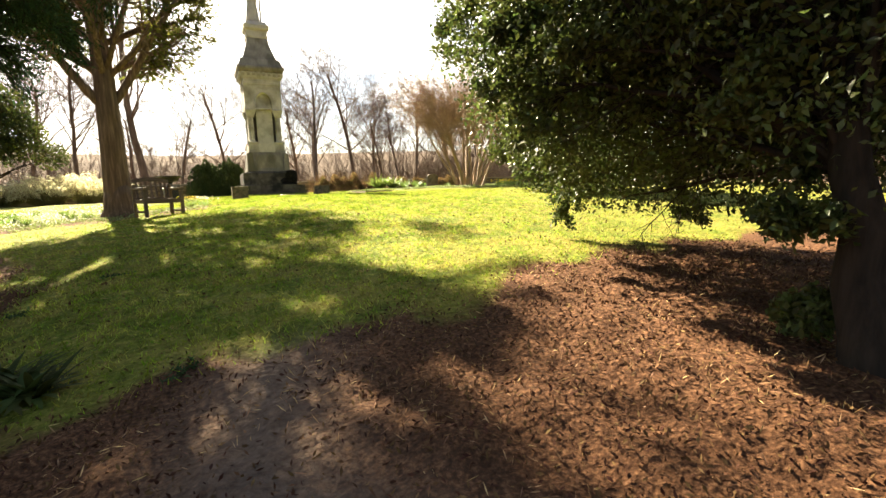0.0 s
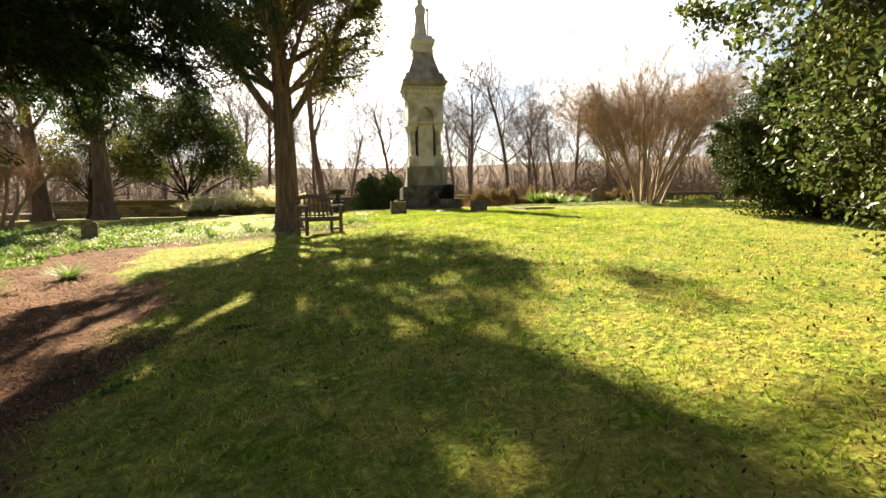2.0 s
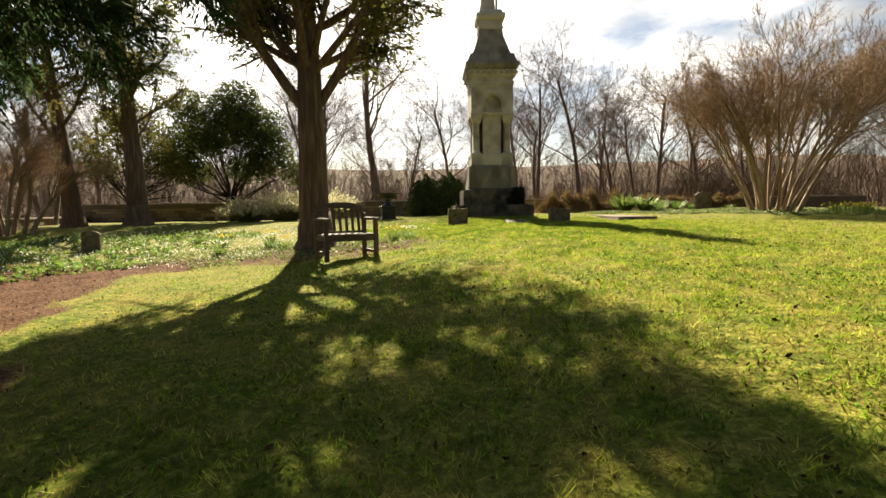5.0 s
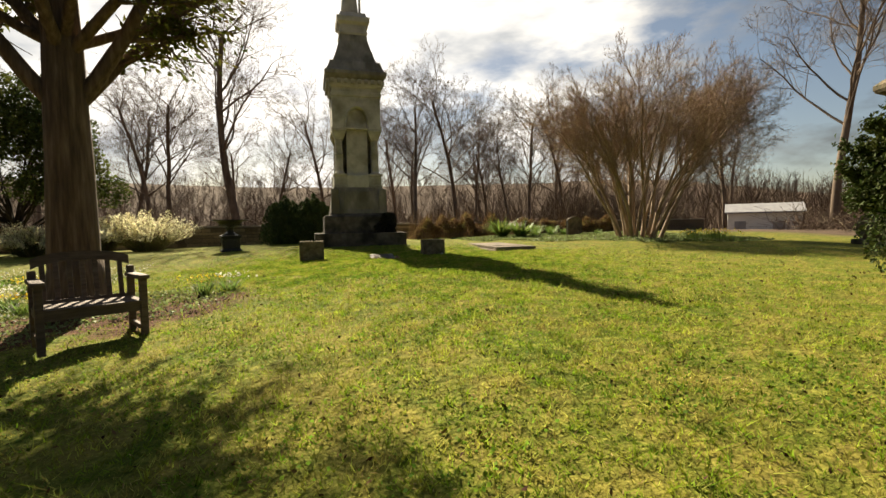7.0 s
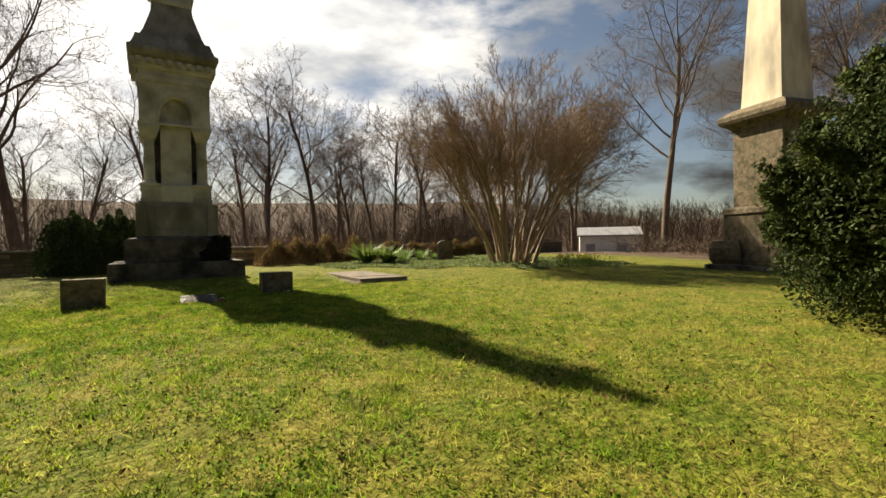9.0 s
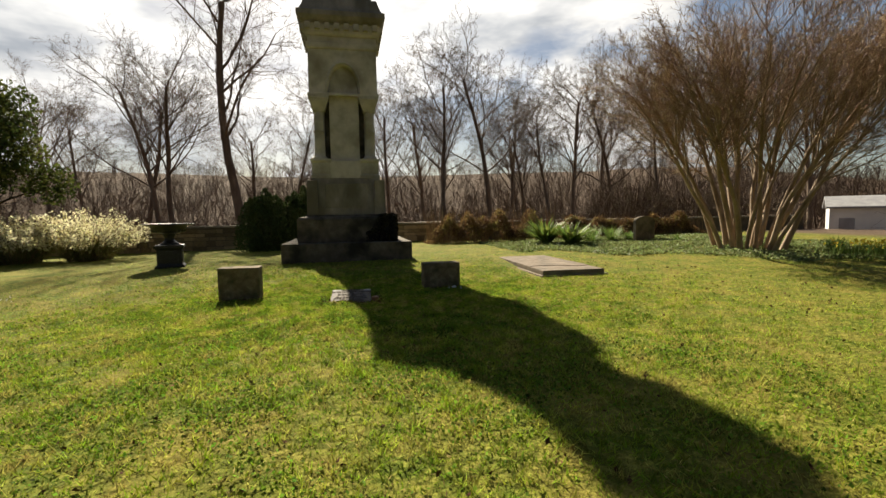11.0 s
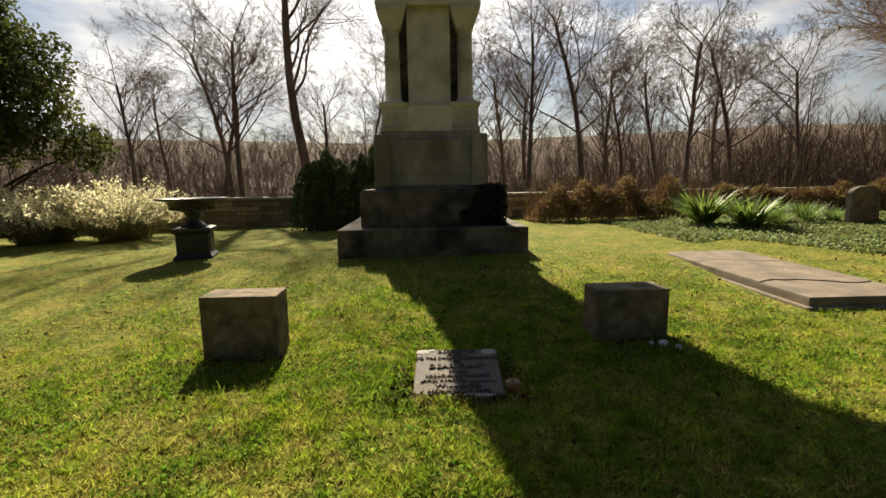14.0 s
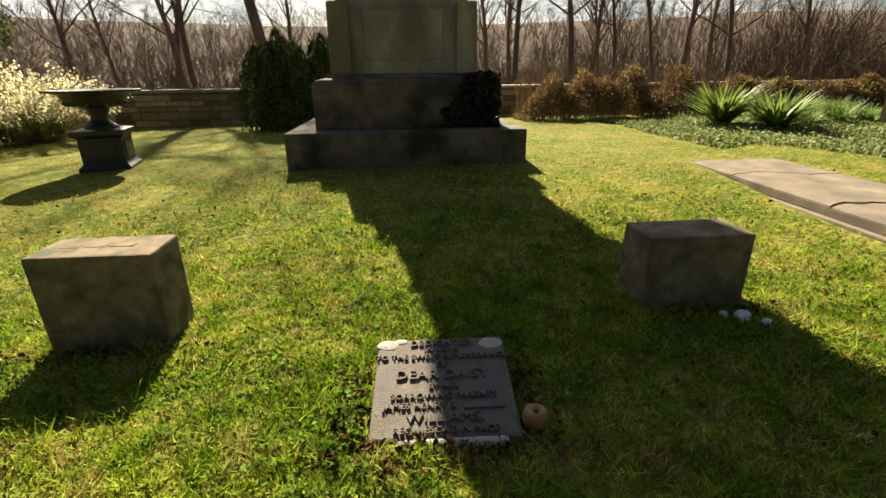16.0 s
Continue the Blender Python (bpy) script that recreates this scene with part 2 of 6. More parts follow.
CLOVER = material("clover_leaves", [(0.3, (0.06, 0.12, 0.012)), (0.7, (0.17, 0.25, 0.03))], 1.4, 5, 0.75, 0, island=0.7, translucent=0.5, spec=0.12)
THATCH = material("dry_thatch", [(0.3, (0.26, 0.18, 0.07)), (0.7, (0.56, 0.42, 0.19))], 2, 5, 0.9, 0, island=0.7, translucent=0.3, spec=0.1)
LITTER = material("dry_leaf_litter", [(0.3, (0.033, 0.015, 0.007)), (0.55, (0.11, 0.053, 0.025)), (0.8, (0.30, 0.165, 0.085))], 3, 5, 0.9, 0, island=0.55, spec=0.15)
STRAW = material("dry_pine_straw", [(0.3, (0.24, 0.13, 0.06)), (0.7, (0.50, 0.33, 0.19))], 3, 5, 0.85, 0, island=0.5, translucent=0.15, spec=0.15)
FRUIT = material("brown_fruit", [(0.3, (0.17, 0.075, 0.03)), (0.7, (0.33, 0.17, 0.065))], 6, 5, 0.4, 0.1, 60)
PEBBLE = material("pale_pebble", [(0.3, (0.50, 0.49, 0.46)), (0.7, (0.68, 0.67, 0.64))], 20, 5, 0.8, 0.2, 90)
STUMP_WOOD = material("rotten_stump_wood", [(0.3, (0.04, 0.03, 0.022)), (0.7, (0.13, 0.10, 0.075))], 6, 7, 0.95, 0.8, 30, stretch=(1.5, 1.5, 0.3))
WHITE_BOARD = material("white_painted_boards", [(0.3, (0.62, 0.62, 0.60)), (0.7, (0.78, 0.78, 0.76))], 1, 5, 0.8, 0.1, 20)
ROOFING = material("grey_roofing", [(0.3, (0.24, 0.24, 0.25)), (0.7, (0.36, 0.36, 0.37))], 2, 5, 0.8, 0.2, 20)


# ---- mesh helpers ----
def link_mesh(name, me, mat, parent=None, label="", smooth=False):
    me.materials.append(mat)
    if smooth:
        me.shade_smooth()
    ob = new(name, me)
    if parent:
        ob.parent = parent
    if label:
        ob["label"] = label
    return ob


def part(name, bm, mat, parent, label="", smooth=False):
    me = bpy.data.meshes.new(name)
    bm.to_mesh(me)
    bm.free()
    return link_mesh(name, me, mat, parent, label, smooth)


def raw(name, verts, faces, mat, parent=None, label="", smooth=False):
    me = bpy.data.meshes.new(name)
    me.from_pydata(verts, [], faces)
    me.update()
    return link_mesh(name, me, mat, parent, label, smooth)


def thing(name, m, label, category, group="", kind=""):
    ob = new(name)
    ob.matrix_basis = m
    ob.empty_display_size = 0.2
    return tagged(ob, label, category, group, kind)


def block(x0, y0, z0, x1, y1, z1, bevel=0.01, top=1.0, bm=None):
    """A box with eased edges; top scales the upper face about its middle."""
    b = bmesh.new()
    vs = bmesh.ops.create_cube(b, size=1)["verts"]
    cx, cy, cz = (x0 + x1) / 2, (y0 + y1) / 2, (z0 + z1) / 2
    for v in vs:
        k = top if v.co.z > 0 else 1.0
        v.co = Vector((cx + v.co.x * (x1 - x0) * k, cy + v.co.y * (y1 - y0) * k, cz + v.co.z * (z1 - z0)))
    if bevel:
        bmesh.ops.bevel(b, geom=b.edges[:], offset=bevel, segments=2, affect="EDGES", profile=0.6)
    if bm is None:
        return b
    me = bpy.data.meshes.new("tmp")
    b.to_mesh(me)
    b.free()
    bm.from_mesh(me)
    bpy.data.meshes.remove(me)
    return bm


def worn(bm, amount, scale=3.0):
    bm.verts.ensure_lookup_table()
    for v in bm.verts:
        v.co += noise.noise_vector(v.co * scale) * amount
    return bm


def lathe(profile, sides=24, square=False):
    """A turned body from (radius, height) pairs; square gives four flat sides."""
    bm = bmesh.new()
    n = 4 if square else sides
    off = math.pi / 4 if square else 0
    k = math.sqrt(2) if square else 1
    rings = []
    for r, z in profile:
        rings.append([bm.verts.new((r * k * math.cos(off + 2 * math.pi * i / n), r * k * math.sin(off + 2 * math.pi * i / n), z)) for i in range(n)])
    for a, b in zip(rings, rings[1:]):
        for i in range(n):
            bm.faces.new((a[i], a[(i + 1) % n], b[(i + 1) % n], b[i]))
    bm.faces.new(rings[0][::-1])
    bm.faces.new(rings[-1])
    return bm


def extrude_outline(pts, y0, y1):
    """A flat outline in x and z, given thickness along y."""
    bm = bmesh.new()
    a = [bm.verts.new((x, y0, z)) for x, z in pts]
    b = [bm.verts.new((x, y1, z)) for x, z in pts]
    bm.faces.new(a)
    bm.faces.new(b[::-1])
    n = len(pts)
    for i in range(n):
        bm.faces.new((a[i], b[i], b[(i + 1) % n], a[(i + 1) % n]))
    bmesh.ops.recalc_face_normals(bm, faces=bm.faces[:])
    return bm


def tubes(segs, sides_of):
    """Tapered tubes for a list of (start, end, r0, r1, level)."""
    verts, faces, ends = [], [], {}
    for p, q, r0, r1, lv in segs:
        d = (q - p)
        if d.length < 1e-5:
            continue
        d.normalize()
        n = sides_of(lv)
        key = (round(p.x, 4), round(p.y, 4), round(p.z, 4), lv)
        start, a = ends.pop(key, (None, d.orthogonal()))
        a = (a - d * a.dot(d))
        a = a.normalized() if a.length > 1e-4 else d.orthogonal().normalized()
        b = d.cross(a)
        ring = [(math.cos(2 * math.pi * i / n), math.sin(2 * math.pi * i / n)) for i in range(n)]
        if start is None:
            start = len(verts)
            verts += [p + a * (r0 * c) + b * (r0 * s) for c, s in ring]
        k = len(verts)
        verts += [q + a * (r1 * c) + b * (r1 * s) for c, s in ring]
        ends[(round(q.x, 4), round(q.y, 4), round(q.z, 4), lv)] = (k, a)
        for i in range(n):
            j = (i + 1) % n
            faces.append((start + i, start + j, k + j, k + i))
    return verts, faces


def grow(out, tips, p, d, length, r, level, spec, rng):
    """One branch and its side branches."""
    n = spec["n"][level]
    end = spec.get("end", 0.35)
    for i in range(n):
        wob = Vector((rng.uniform(-1, 1), rng.uniform(-1, 1), rng.uniform(-1, 1))) * spec["wob"][level]
        d = d + wob + Vector((0, 0, spec["up"][level]))
        if "out" in spec:
            d += Vector((p.x, p.y, 0)).normalized() * spec["out"][level]
        d = d.normalized()
        q = p + d * (length / n)
        r2 = r * (1 - (1 - end) / n * 1.0) if i < n - 1 or level == 0 else r * 0.7
        out.append((p.copy(), q.copy(), r, r2, level))
        p, r = q, r2
        if level < spec["levels"] and (i + 1) / n > spec["start"][level]:
            for _ in range(spec["kids"][level]):
                ax = Vector((rng.uniform(-1, 1), rng.uniform(-1, 1), rng.uniform(-1, 1)))
                side = d.cross(ax)
                if side.length < 1e-3:
                    continue
                ang = radians(rng.uniform(*spec["angle"][level]))
                nd = (d * math.cos(ang) + side.normalized() * math.sin(ang)).normalized()
                k = spec["ratio"][level] * rng.uniform(0.7, 1.15) * (1.15 - 0.5 * (i + 1) / n)
                grow(out, tips, p, nd, length * k, max(r * spec["thin"][level], spec["min"]), level + 1, spec, rng)
    tips.append((p, d, level))


def leaf_cloud(name, pts, size, mat, parent=None, aspect=0.5, seed=1, up=0.0, label="", dirs=None, fold=0.15):
    """Many small folded leaves, one at each point."""
    rg = np.random.default_rng(seed)
    c = np.asarray(pts, float)
    n = len(c)
    a = rg.normal(size=(n, 3))
    if dirs is not None:
        a = np.asarray(dirs, float) + 0.45 * a
    a[:, 2] += up
    a /= np.linalg.norm(a, axis=1, keepdims=True)
    b = np.cross(a, rg.normal(size=(n, 3)))
    b /= np.linalg.norm(b, axis=1, keepdims=True) + 1e-9
    nn = np.cross(a, b)
    s = (size * rg.uniform(0.6, 1.35, n))[:, None]
    v = np.stack([c - a * s * 0.5, c + b * s * aspect * 0.5 + nn * s * fold, c + a * s * 0.5, c - b * s * aspect * 0.5 + nn * s * fold], 1).reshape(-1, 3)
    k = np.arange(n)[:, None] * 4
    f = np.concatenate([k + [0, 1, 2], k + [0, 2, 3]], 1).reshape(-1, 3)
    me = bpy.data.meshes.new(name)
    me.vertices.add(len(v))
    me.vertices.foreach_set("co", v.ravel())
    me.loops.add(f.size)
    me.loops.foreach_set("vertex_index", f.ravel())
    me.polygons.add(len(f))
    me.polygons.foreach_set("loop_start", np.arange(0, f.size, 3))
    me.update(calc_edges=True)
    return link_mesh(name, me, mat, parent, label)


def blade_cloud(name, base, heights, width, mat, parent=None, lean=0.35, seed=2, label=""):
    """Upright tapering blades, one triangle each, rooted at the given points."""
    rg = np.random.default_rng(seed)
    c = np.asarray(base, float)
    n = len(c)
    w = rg.uniform(0, 2 * np.pi, n)
    side = np.stack([np.cos(w), np.sin(w), 0 * w], 1) * (np.asarray(width) * rg.uniform(0.7, 1.3, n))[:, None] * 0.5
    tip = c + rg.normal(size=(n, 3)) * (np.asarray(heights) * lean)[:, None]
    tip[:, 2] = c[:, 2] + np.asarray(heights)
    v = np.stack([c - side, c + side, tip], 1).reshape(-1, 3)
    f = np.arange(3 * n)
    me = bpy.data.meshes.new(name)
    me.vertices.add(3 * n)
    me.vertices.foreach_set("co", v.ravel())
    me.loops.add(3 * n)
    me.loops.foreach_set("vertex_index", f)
    me.polygons.add(n)
    me.polygons.foreach_set("loop_start", np.arange(0, 3 * n, 3))
    me.update(calc_edges=True)
    return link_mesh(name, me, mat, parent, label)


# ---- ground ----
def smooth(a, b, x):
    t = np.clip((x - a) / (b - a), 0, 1)
    return t * t * (3 - 2 * t)


def height(x, y):
    """The mound: highest round the monument, falling to the south and west; woods beyond the wall dip, then rise."""
    x, y = np.asarray(x, float), np.asarray(y, float)
    s = np.maximum(-4 - y, 0)
    fall = -np.where(s < 14, 0.0042 * s * s, 0.823 + 0.08 * (np.minimum(s, 40) - 14))
    west = -1.0 * (1 - np.exp(-(np.maximum(-x, 0) / 7) ** 1.5)) * (1 - 0.75 * smooth(-9, 6, y))
    north = 0.17 * smooth(0.5, 5.5, y)
    east = 0.12 * smooth(5, 13, x) * smooth(-9, 2, y)
    r = np.hypot(x, y)
    far = -3.5 * smooth(30, 55, r) + 19.0 * smooth(60, 165, r) * smooth(-40, 30, y) * (0.55 + 0.45 * smooth(0.45, 0.78, y / np.maximum(r, 1)))
    lumps = 0.02 * np.sin(1.9 * x + 0.7 * y) * np.sin(1.3 * y - 0.4 * x)
    u, v = x + 0.4 * np.sin(1.7 * y), y + 0.4 * np.sin(2.1 * x)
    rough = np.sin(5.3 * u + 1.1 * v) * np.sin(4.7 * v - 1.9 * u) + 0.6 * np.sin(9.7 * u - 3 * v) * np.sin(8.3 * v + 2.2 * u)
    lumps = lumps + (0.009 + 0.03 * bare(x, y)) * rough * smooth(30, 20, np.hypot(x, y + 6))
    return fall + west + north + east + far + lumps


def bed_line(y):
    """Where the lawn gives way to the mulch walk along the western bed."""
    return np.interp(y, [-19, -15, -13, -11.4, -7, -5], [-5.0, -5.8, -6.6, -8.2, -9.2, -7.0])


def bare(x, y):
    """How far the turf is worn to leaf mulch: under the evergreens to the south and along the bed to the west."""
    x, y = np.asarray(x, float), np.asarray(y, float)
    wob = 0.5 * np.sin(1.7 * x + 0.3) * np.sin(1.3 * y) + 0.35 * np.sin(3.9 * x - 2.2 * y)
    south = -19.95 + 0.85 * smooth(-1.5, 1.2, x)
    a = smooth(0.7, -0.5, y - south + 0.5 * wob) * smooth(8.0, 6.0, x)
    line = bed_line(y)
    c = smooth(-0.7, 0.7, (line - x) + wob * 0.6) * smooth(-4.0, -6.0, y)
    d = smooth(0.5, -0.5, np.hypot((x + 5.0) / 2.3, (y + 5.4) / 1.7) - 1 + 0.3 * wob) * 0.8
    return np.clip(np.maximum.reduce([a, c, d]), 0, 1)


def trodden(x, y):
    """The bare soil of the footpath where it leaves the mulch."""
    return 0.85 * np.exp(-((x + 3.0 + 0.12 * np.sin(2.3 * y)) / 0.5) ** 2) * smooth(-19.2, -20.2, y)


def axis(lo, hi):
    inner = np.arange(lo, hi + 0.01, 0.16)
    far_hi = hi + np.cumsum(np.geomspace(0.5, 130, 34))
    far_lo = lo - np.cumsum(np.geomspace(0.5, 130, 34))
    return np.concatenate([far_lo[::-1], inner, far_hi])


gx, gy = axis(-27, 21), axis(-27, 17)
GX, GY = np.meshgrid(gx, gy)
GZ = height(GX, GY)
co = np.stack([GX, GY, GZ], -1).reshape(-1, 3)
nx, ny = len(gx), len(gy)
i0 = (np.arange(ny - 1)[:, None] * nx + np.arange(nx - 1)[None, :]).ravel()
gf = np.stack([i0, i0 + 1, i0 + 1 + nx, i0 + nx], 1)
ground_me = bpy.data.meshes.new("ground")
ground_me.vertices.add(len(co))
ground_me.vertices.foreach_set("co", co.ravel())
ground_me.loops.add(gf.size)
ground_me.loops.foreach_set("vertex_index", gf.ravel())
ground_me.polygons.add(len(gf))
ground_me.polygons.foreach_set("loop_start", np.arange(0, gf.size, 4))
ground_me.update(calc_edges=True)
ground_me.shade_smooth()
at = ground_me.attributes.new("bare", "FLOAT", "POINT")
at.data.foreach_set("value", bare(co[:, 0], co[:, 1]))
at = ground_me.attributes.new("trodden", "FLOAT", "POINT")
at.data.foreach_set("value", trodden(co[:, 0], co[:, 1]))
at = ground_me.attributes.new("wild", "FLOAT", "POINT")
wild = np.maximum.reduce([smooth(14, 16, co[:, 1]), smooth(20.5, 24, co[:, 0]), smooth(-20, -26, co[:, 0]), smooth(-28, -34, co[:, 1])])
at.data.foreach_set("value", wild)


def ground_material():
    m = bpy.data.materials.new("lawn_and_mulch")
    m.use_nodes = True
    n, l = m.node_tree.nodes, m.node_tree.links
    p = n["Principled BSDF"]
    co_ = n.new("ShaderNodeTexCoord")

    def ramped(scale, stops, detail=8, rough=0.65):
        a = n.new("ShaderNodeTexNoise")
        a.inputs["Scale"].default_value, a.inputs["Detail"].default_value, a.inputs["Roughness"].default_value = scale, detail, rough
        l.new(co_.outputs["Object"], a.inputs["Vector"])
        r = n.new("ShaderNodeValToRGB")
        while len(r.color_ramp.elements) < len(stops):
            r.color_ramp.elements.new(0.5)
        for e, (pos, col) in zip(r.color_ramp.elements, stops):
            e.position, e.color = pos, (*col, 1)
        l.new(a.outputs["Fac"], r.inputs[0])
        return r.outputs[0], a.outputs["Fac"]

    def mix(fac, a, b):
        x = n.new("ShaderNodeMix")
        x.data_type = "RGBA"
        if isinstance(fac, float):
            x.inputs[0].default_value = fac
        else:
            l.new(fac, x.inputs[0])
        l.new(a, x.inputs[6])
        l.new(b, x.inputs[7])
        return x.outputs[2]

    turf, fine = ramped(11, [(0.3, (0.022, 0.032, 0.004)), (0.5, (0.085, 0.115, 0.011)), (0.66, (0.28, 0.28, 0.05))], 12, 0.78)
    patch, pf = ramped(1.6, [(0.40, (0.0, 0.0, 0.0)), (0.62, (1, 1, 1))], 5)
    dry, _ = ramped(40, [(0.3, (0.12, 0.085, 0.02)), (0.55, (0.32, 0.23, 0.06)), (0.8, (0.46, 0.35, 0.13))])
    half = n.new("ShaderNodeMath")
    half.operation = "MULTIPLY"
    half.inputs[1].default_value = 0.45
    l.new(patch, half.inputs[0])
    lawn = mix(half.outputs[0], turf, dry)
    mulch, _ = ramped(34, [(0.28, (0.016, 0.007, 0.004)), (0.5, (0.08, 0.037, 0.018)), (0.66, (0.18, 0.09, 0.045)), (0.85, (0.32, 0.19, 0.11))])
    ab = n.new("ShaderNodeAttribute")
    ab.attribute_name = "bare"
    edge = n.new("ShaderNodeMath")
    edge.operation = "MULTIPLY_ADD"
    edge.inputs[1].default_value = 0.9
    l.new(pf, edge.inputs[0])
    l.new(ab.outputs["Fac"], edge.inputs[2])
    er = n.new("ShaderNodeMapRange")
    er.inputs["From Min"].default_value, er.inputs["From Max"].default_value = 0.72, 1.05
    l.new(edge.outputs[0], er.inputs["Value"])
    base = mix(er.outputs[0], lawn, mulch)
    at_ = n.new("ShaderNodeAttribute")
    at_.attribute_name = "trodden"
    soil, _ = ramped(18, [(0.3, (0.075, 0.05, 0.036)), (0.6, (0.15, 0.11, 0.082)), (0.8, (0.21, 0.16, 0.12))])
    base = mix(at_.outputs["Fac"], base, soil)
    aw = n.new("ShaderNodeAttribute")
    aw.attribute_name = "wild"
    woods, _ = ramped(0.8, [(0.3, (0.055, 0.038, 0.027)), (0.55, (0.115, 0.08, 0.057)), (0.8, (0.18, 0.135, 0.10))], 10)
    base = mix(aw.outputs["Fac"], base, woods)
    l.new(base, p.inputs["Base Color"])
    p.inputs["Roughness"].default_value = 0.95
    p.inputs["Specular IOR Level"].default_value = 0.1
    big = n.new("ShaderNodeTexNoise")
    big.inputs["Scale"].default_value, big.inputs["Detail"].default_value = 14, 8
    l.new(co_.outputs["Object"], big.inputs["Vector"])
    bp = n.new("ShaderNodeBump")
    bp.inputs["Strength"].default_value, bp.inputs["Distance"].default_value = 0.9, 0.06
    l.new(big.outputs["Fac"], bp.inputs["Height"])
    l.new(bp.outputs[0], p.inputs["Normal"])
    return m


ground = link_mesh("ground", ground_me, ground_material())
tagged(ground, "rolling mown lawn with patches of brown leaf mulch", "ground", kind="structure")


def gz(x, y):
    return float(height(x, y))


def on_ground(x, y, turn=0.0, sink=0.0):
    return pose(x, y, gz(x, y) - sink, 0, 0, turn)


# ---- stone walls round the plot ----
def stone_wall(name, x0, y0, x1, y1, crest, tall, thick, label, stones):
    """Coursed rubble with recessed joints and a flat coping; pieces cover the face towards the lawn."""
    a, b = Vector((x0, y0, 0)), Vector((x1, y1, 0))
    d = (b - a).normalized()
    turn = math.degrees(math.atan2(d.y, d.x))
    z0 = crest - tall
    w = thing(name, pose(x0, y0, z0, 0, 0, turn), label, "wall", kind="structure")
    length = (b - a).length
    part("mortar_core", block(0, -thick / 2 + 0.03, -1.2, length, thick / 2 - 0.03, tall - 0.08, 0), WALL_CORE, w)
    rng = random.Random(name)
    x = 0.0
    while x < length:
        l = min(rng.uniform(1.1, 1.7), length - x)
        part("coping_stone", worn(block(x + 0.006, -thick / 2 - 0.05, tall - 0.08, x + l - 0.006, thick / 2 + 0.05, tall + rng.uniform(0, 0.012), 0.012), 0.006), COPING, w)
        x += l
    lo, hi = stones
    meshes = []
    for k in range(14):
        bm = worn(block(-0.5, -0.5, -0.5, 0.5, 0.5, 0.5, 0.09), 0.06, 2.0 + k)
        me = bpy.data.meshes.new("stone")
        bm.to_mesh(me)
        bm.free()
        me.materials.append(WALL_STONE)
        meshes.append(me)
    z, count = -0.15, 0
    rest = bmesh.new()
    while z < tall - 0.1:
        h = min(rng.uniform(0.15, 0.27), tall - 0.08 - z)
        x = lo
        while x < hi:
            l = rng.uniform(0.25, 0.75)
            if h > 0.05:
                if count < 290:
                    s = new("stone", rng.choice(meshes))
                    s.parent = w
                    s.matrix_basis = Matrix.Translation((x + l / 2, thick / 2 - 0.03, z + h / 2)) @ Matrix.Diagonal((l - 0.025, 0.10, h - 0.025, 1))
                    count += 1
                else:
                    block(x + 0.012, thick / 2 - 0.06, z + 0.012, x + l - 0.012, thick / 2 + 0.02, z + h - 0.012, 0.012, bm=rest)
            x += l
        z += h
    if rest.verts:
        tagged(part("stone_courses", rest, WALL_STONE, w), kind="stuff")
    else:
        rest.free()
    return w


stone_wall("wall_west", -25.6, 14.2, -16.0, -17.5, 0.34, 1.45, 0.5, "low coursed rubble stone wall with flat coping", (6.0, 31.0))
stone_wall("wall_north", 27.0, 14.2, -25.6, 14.2, 1.12, 1.0, 0.45, "low dark stone wall with flat coping behind the graves", (20.5, 52.0))


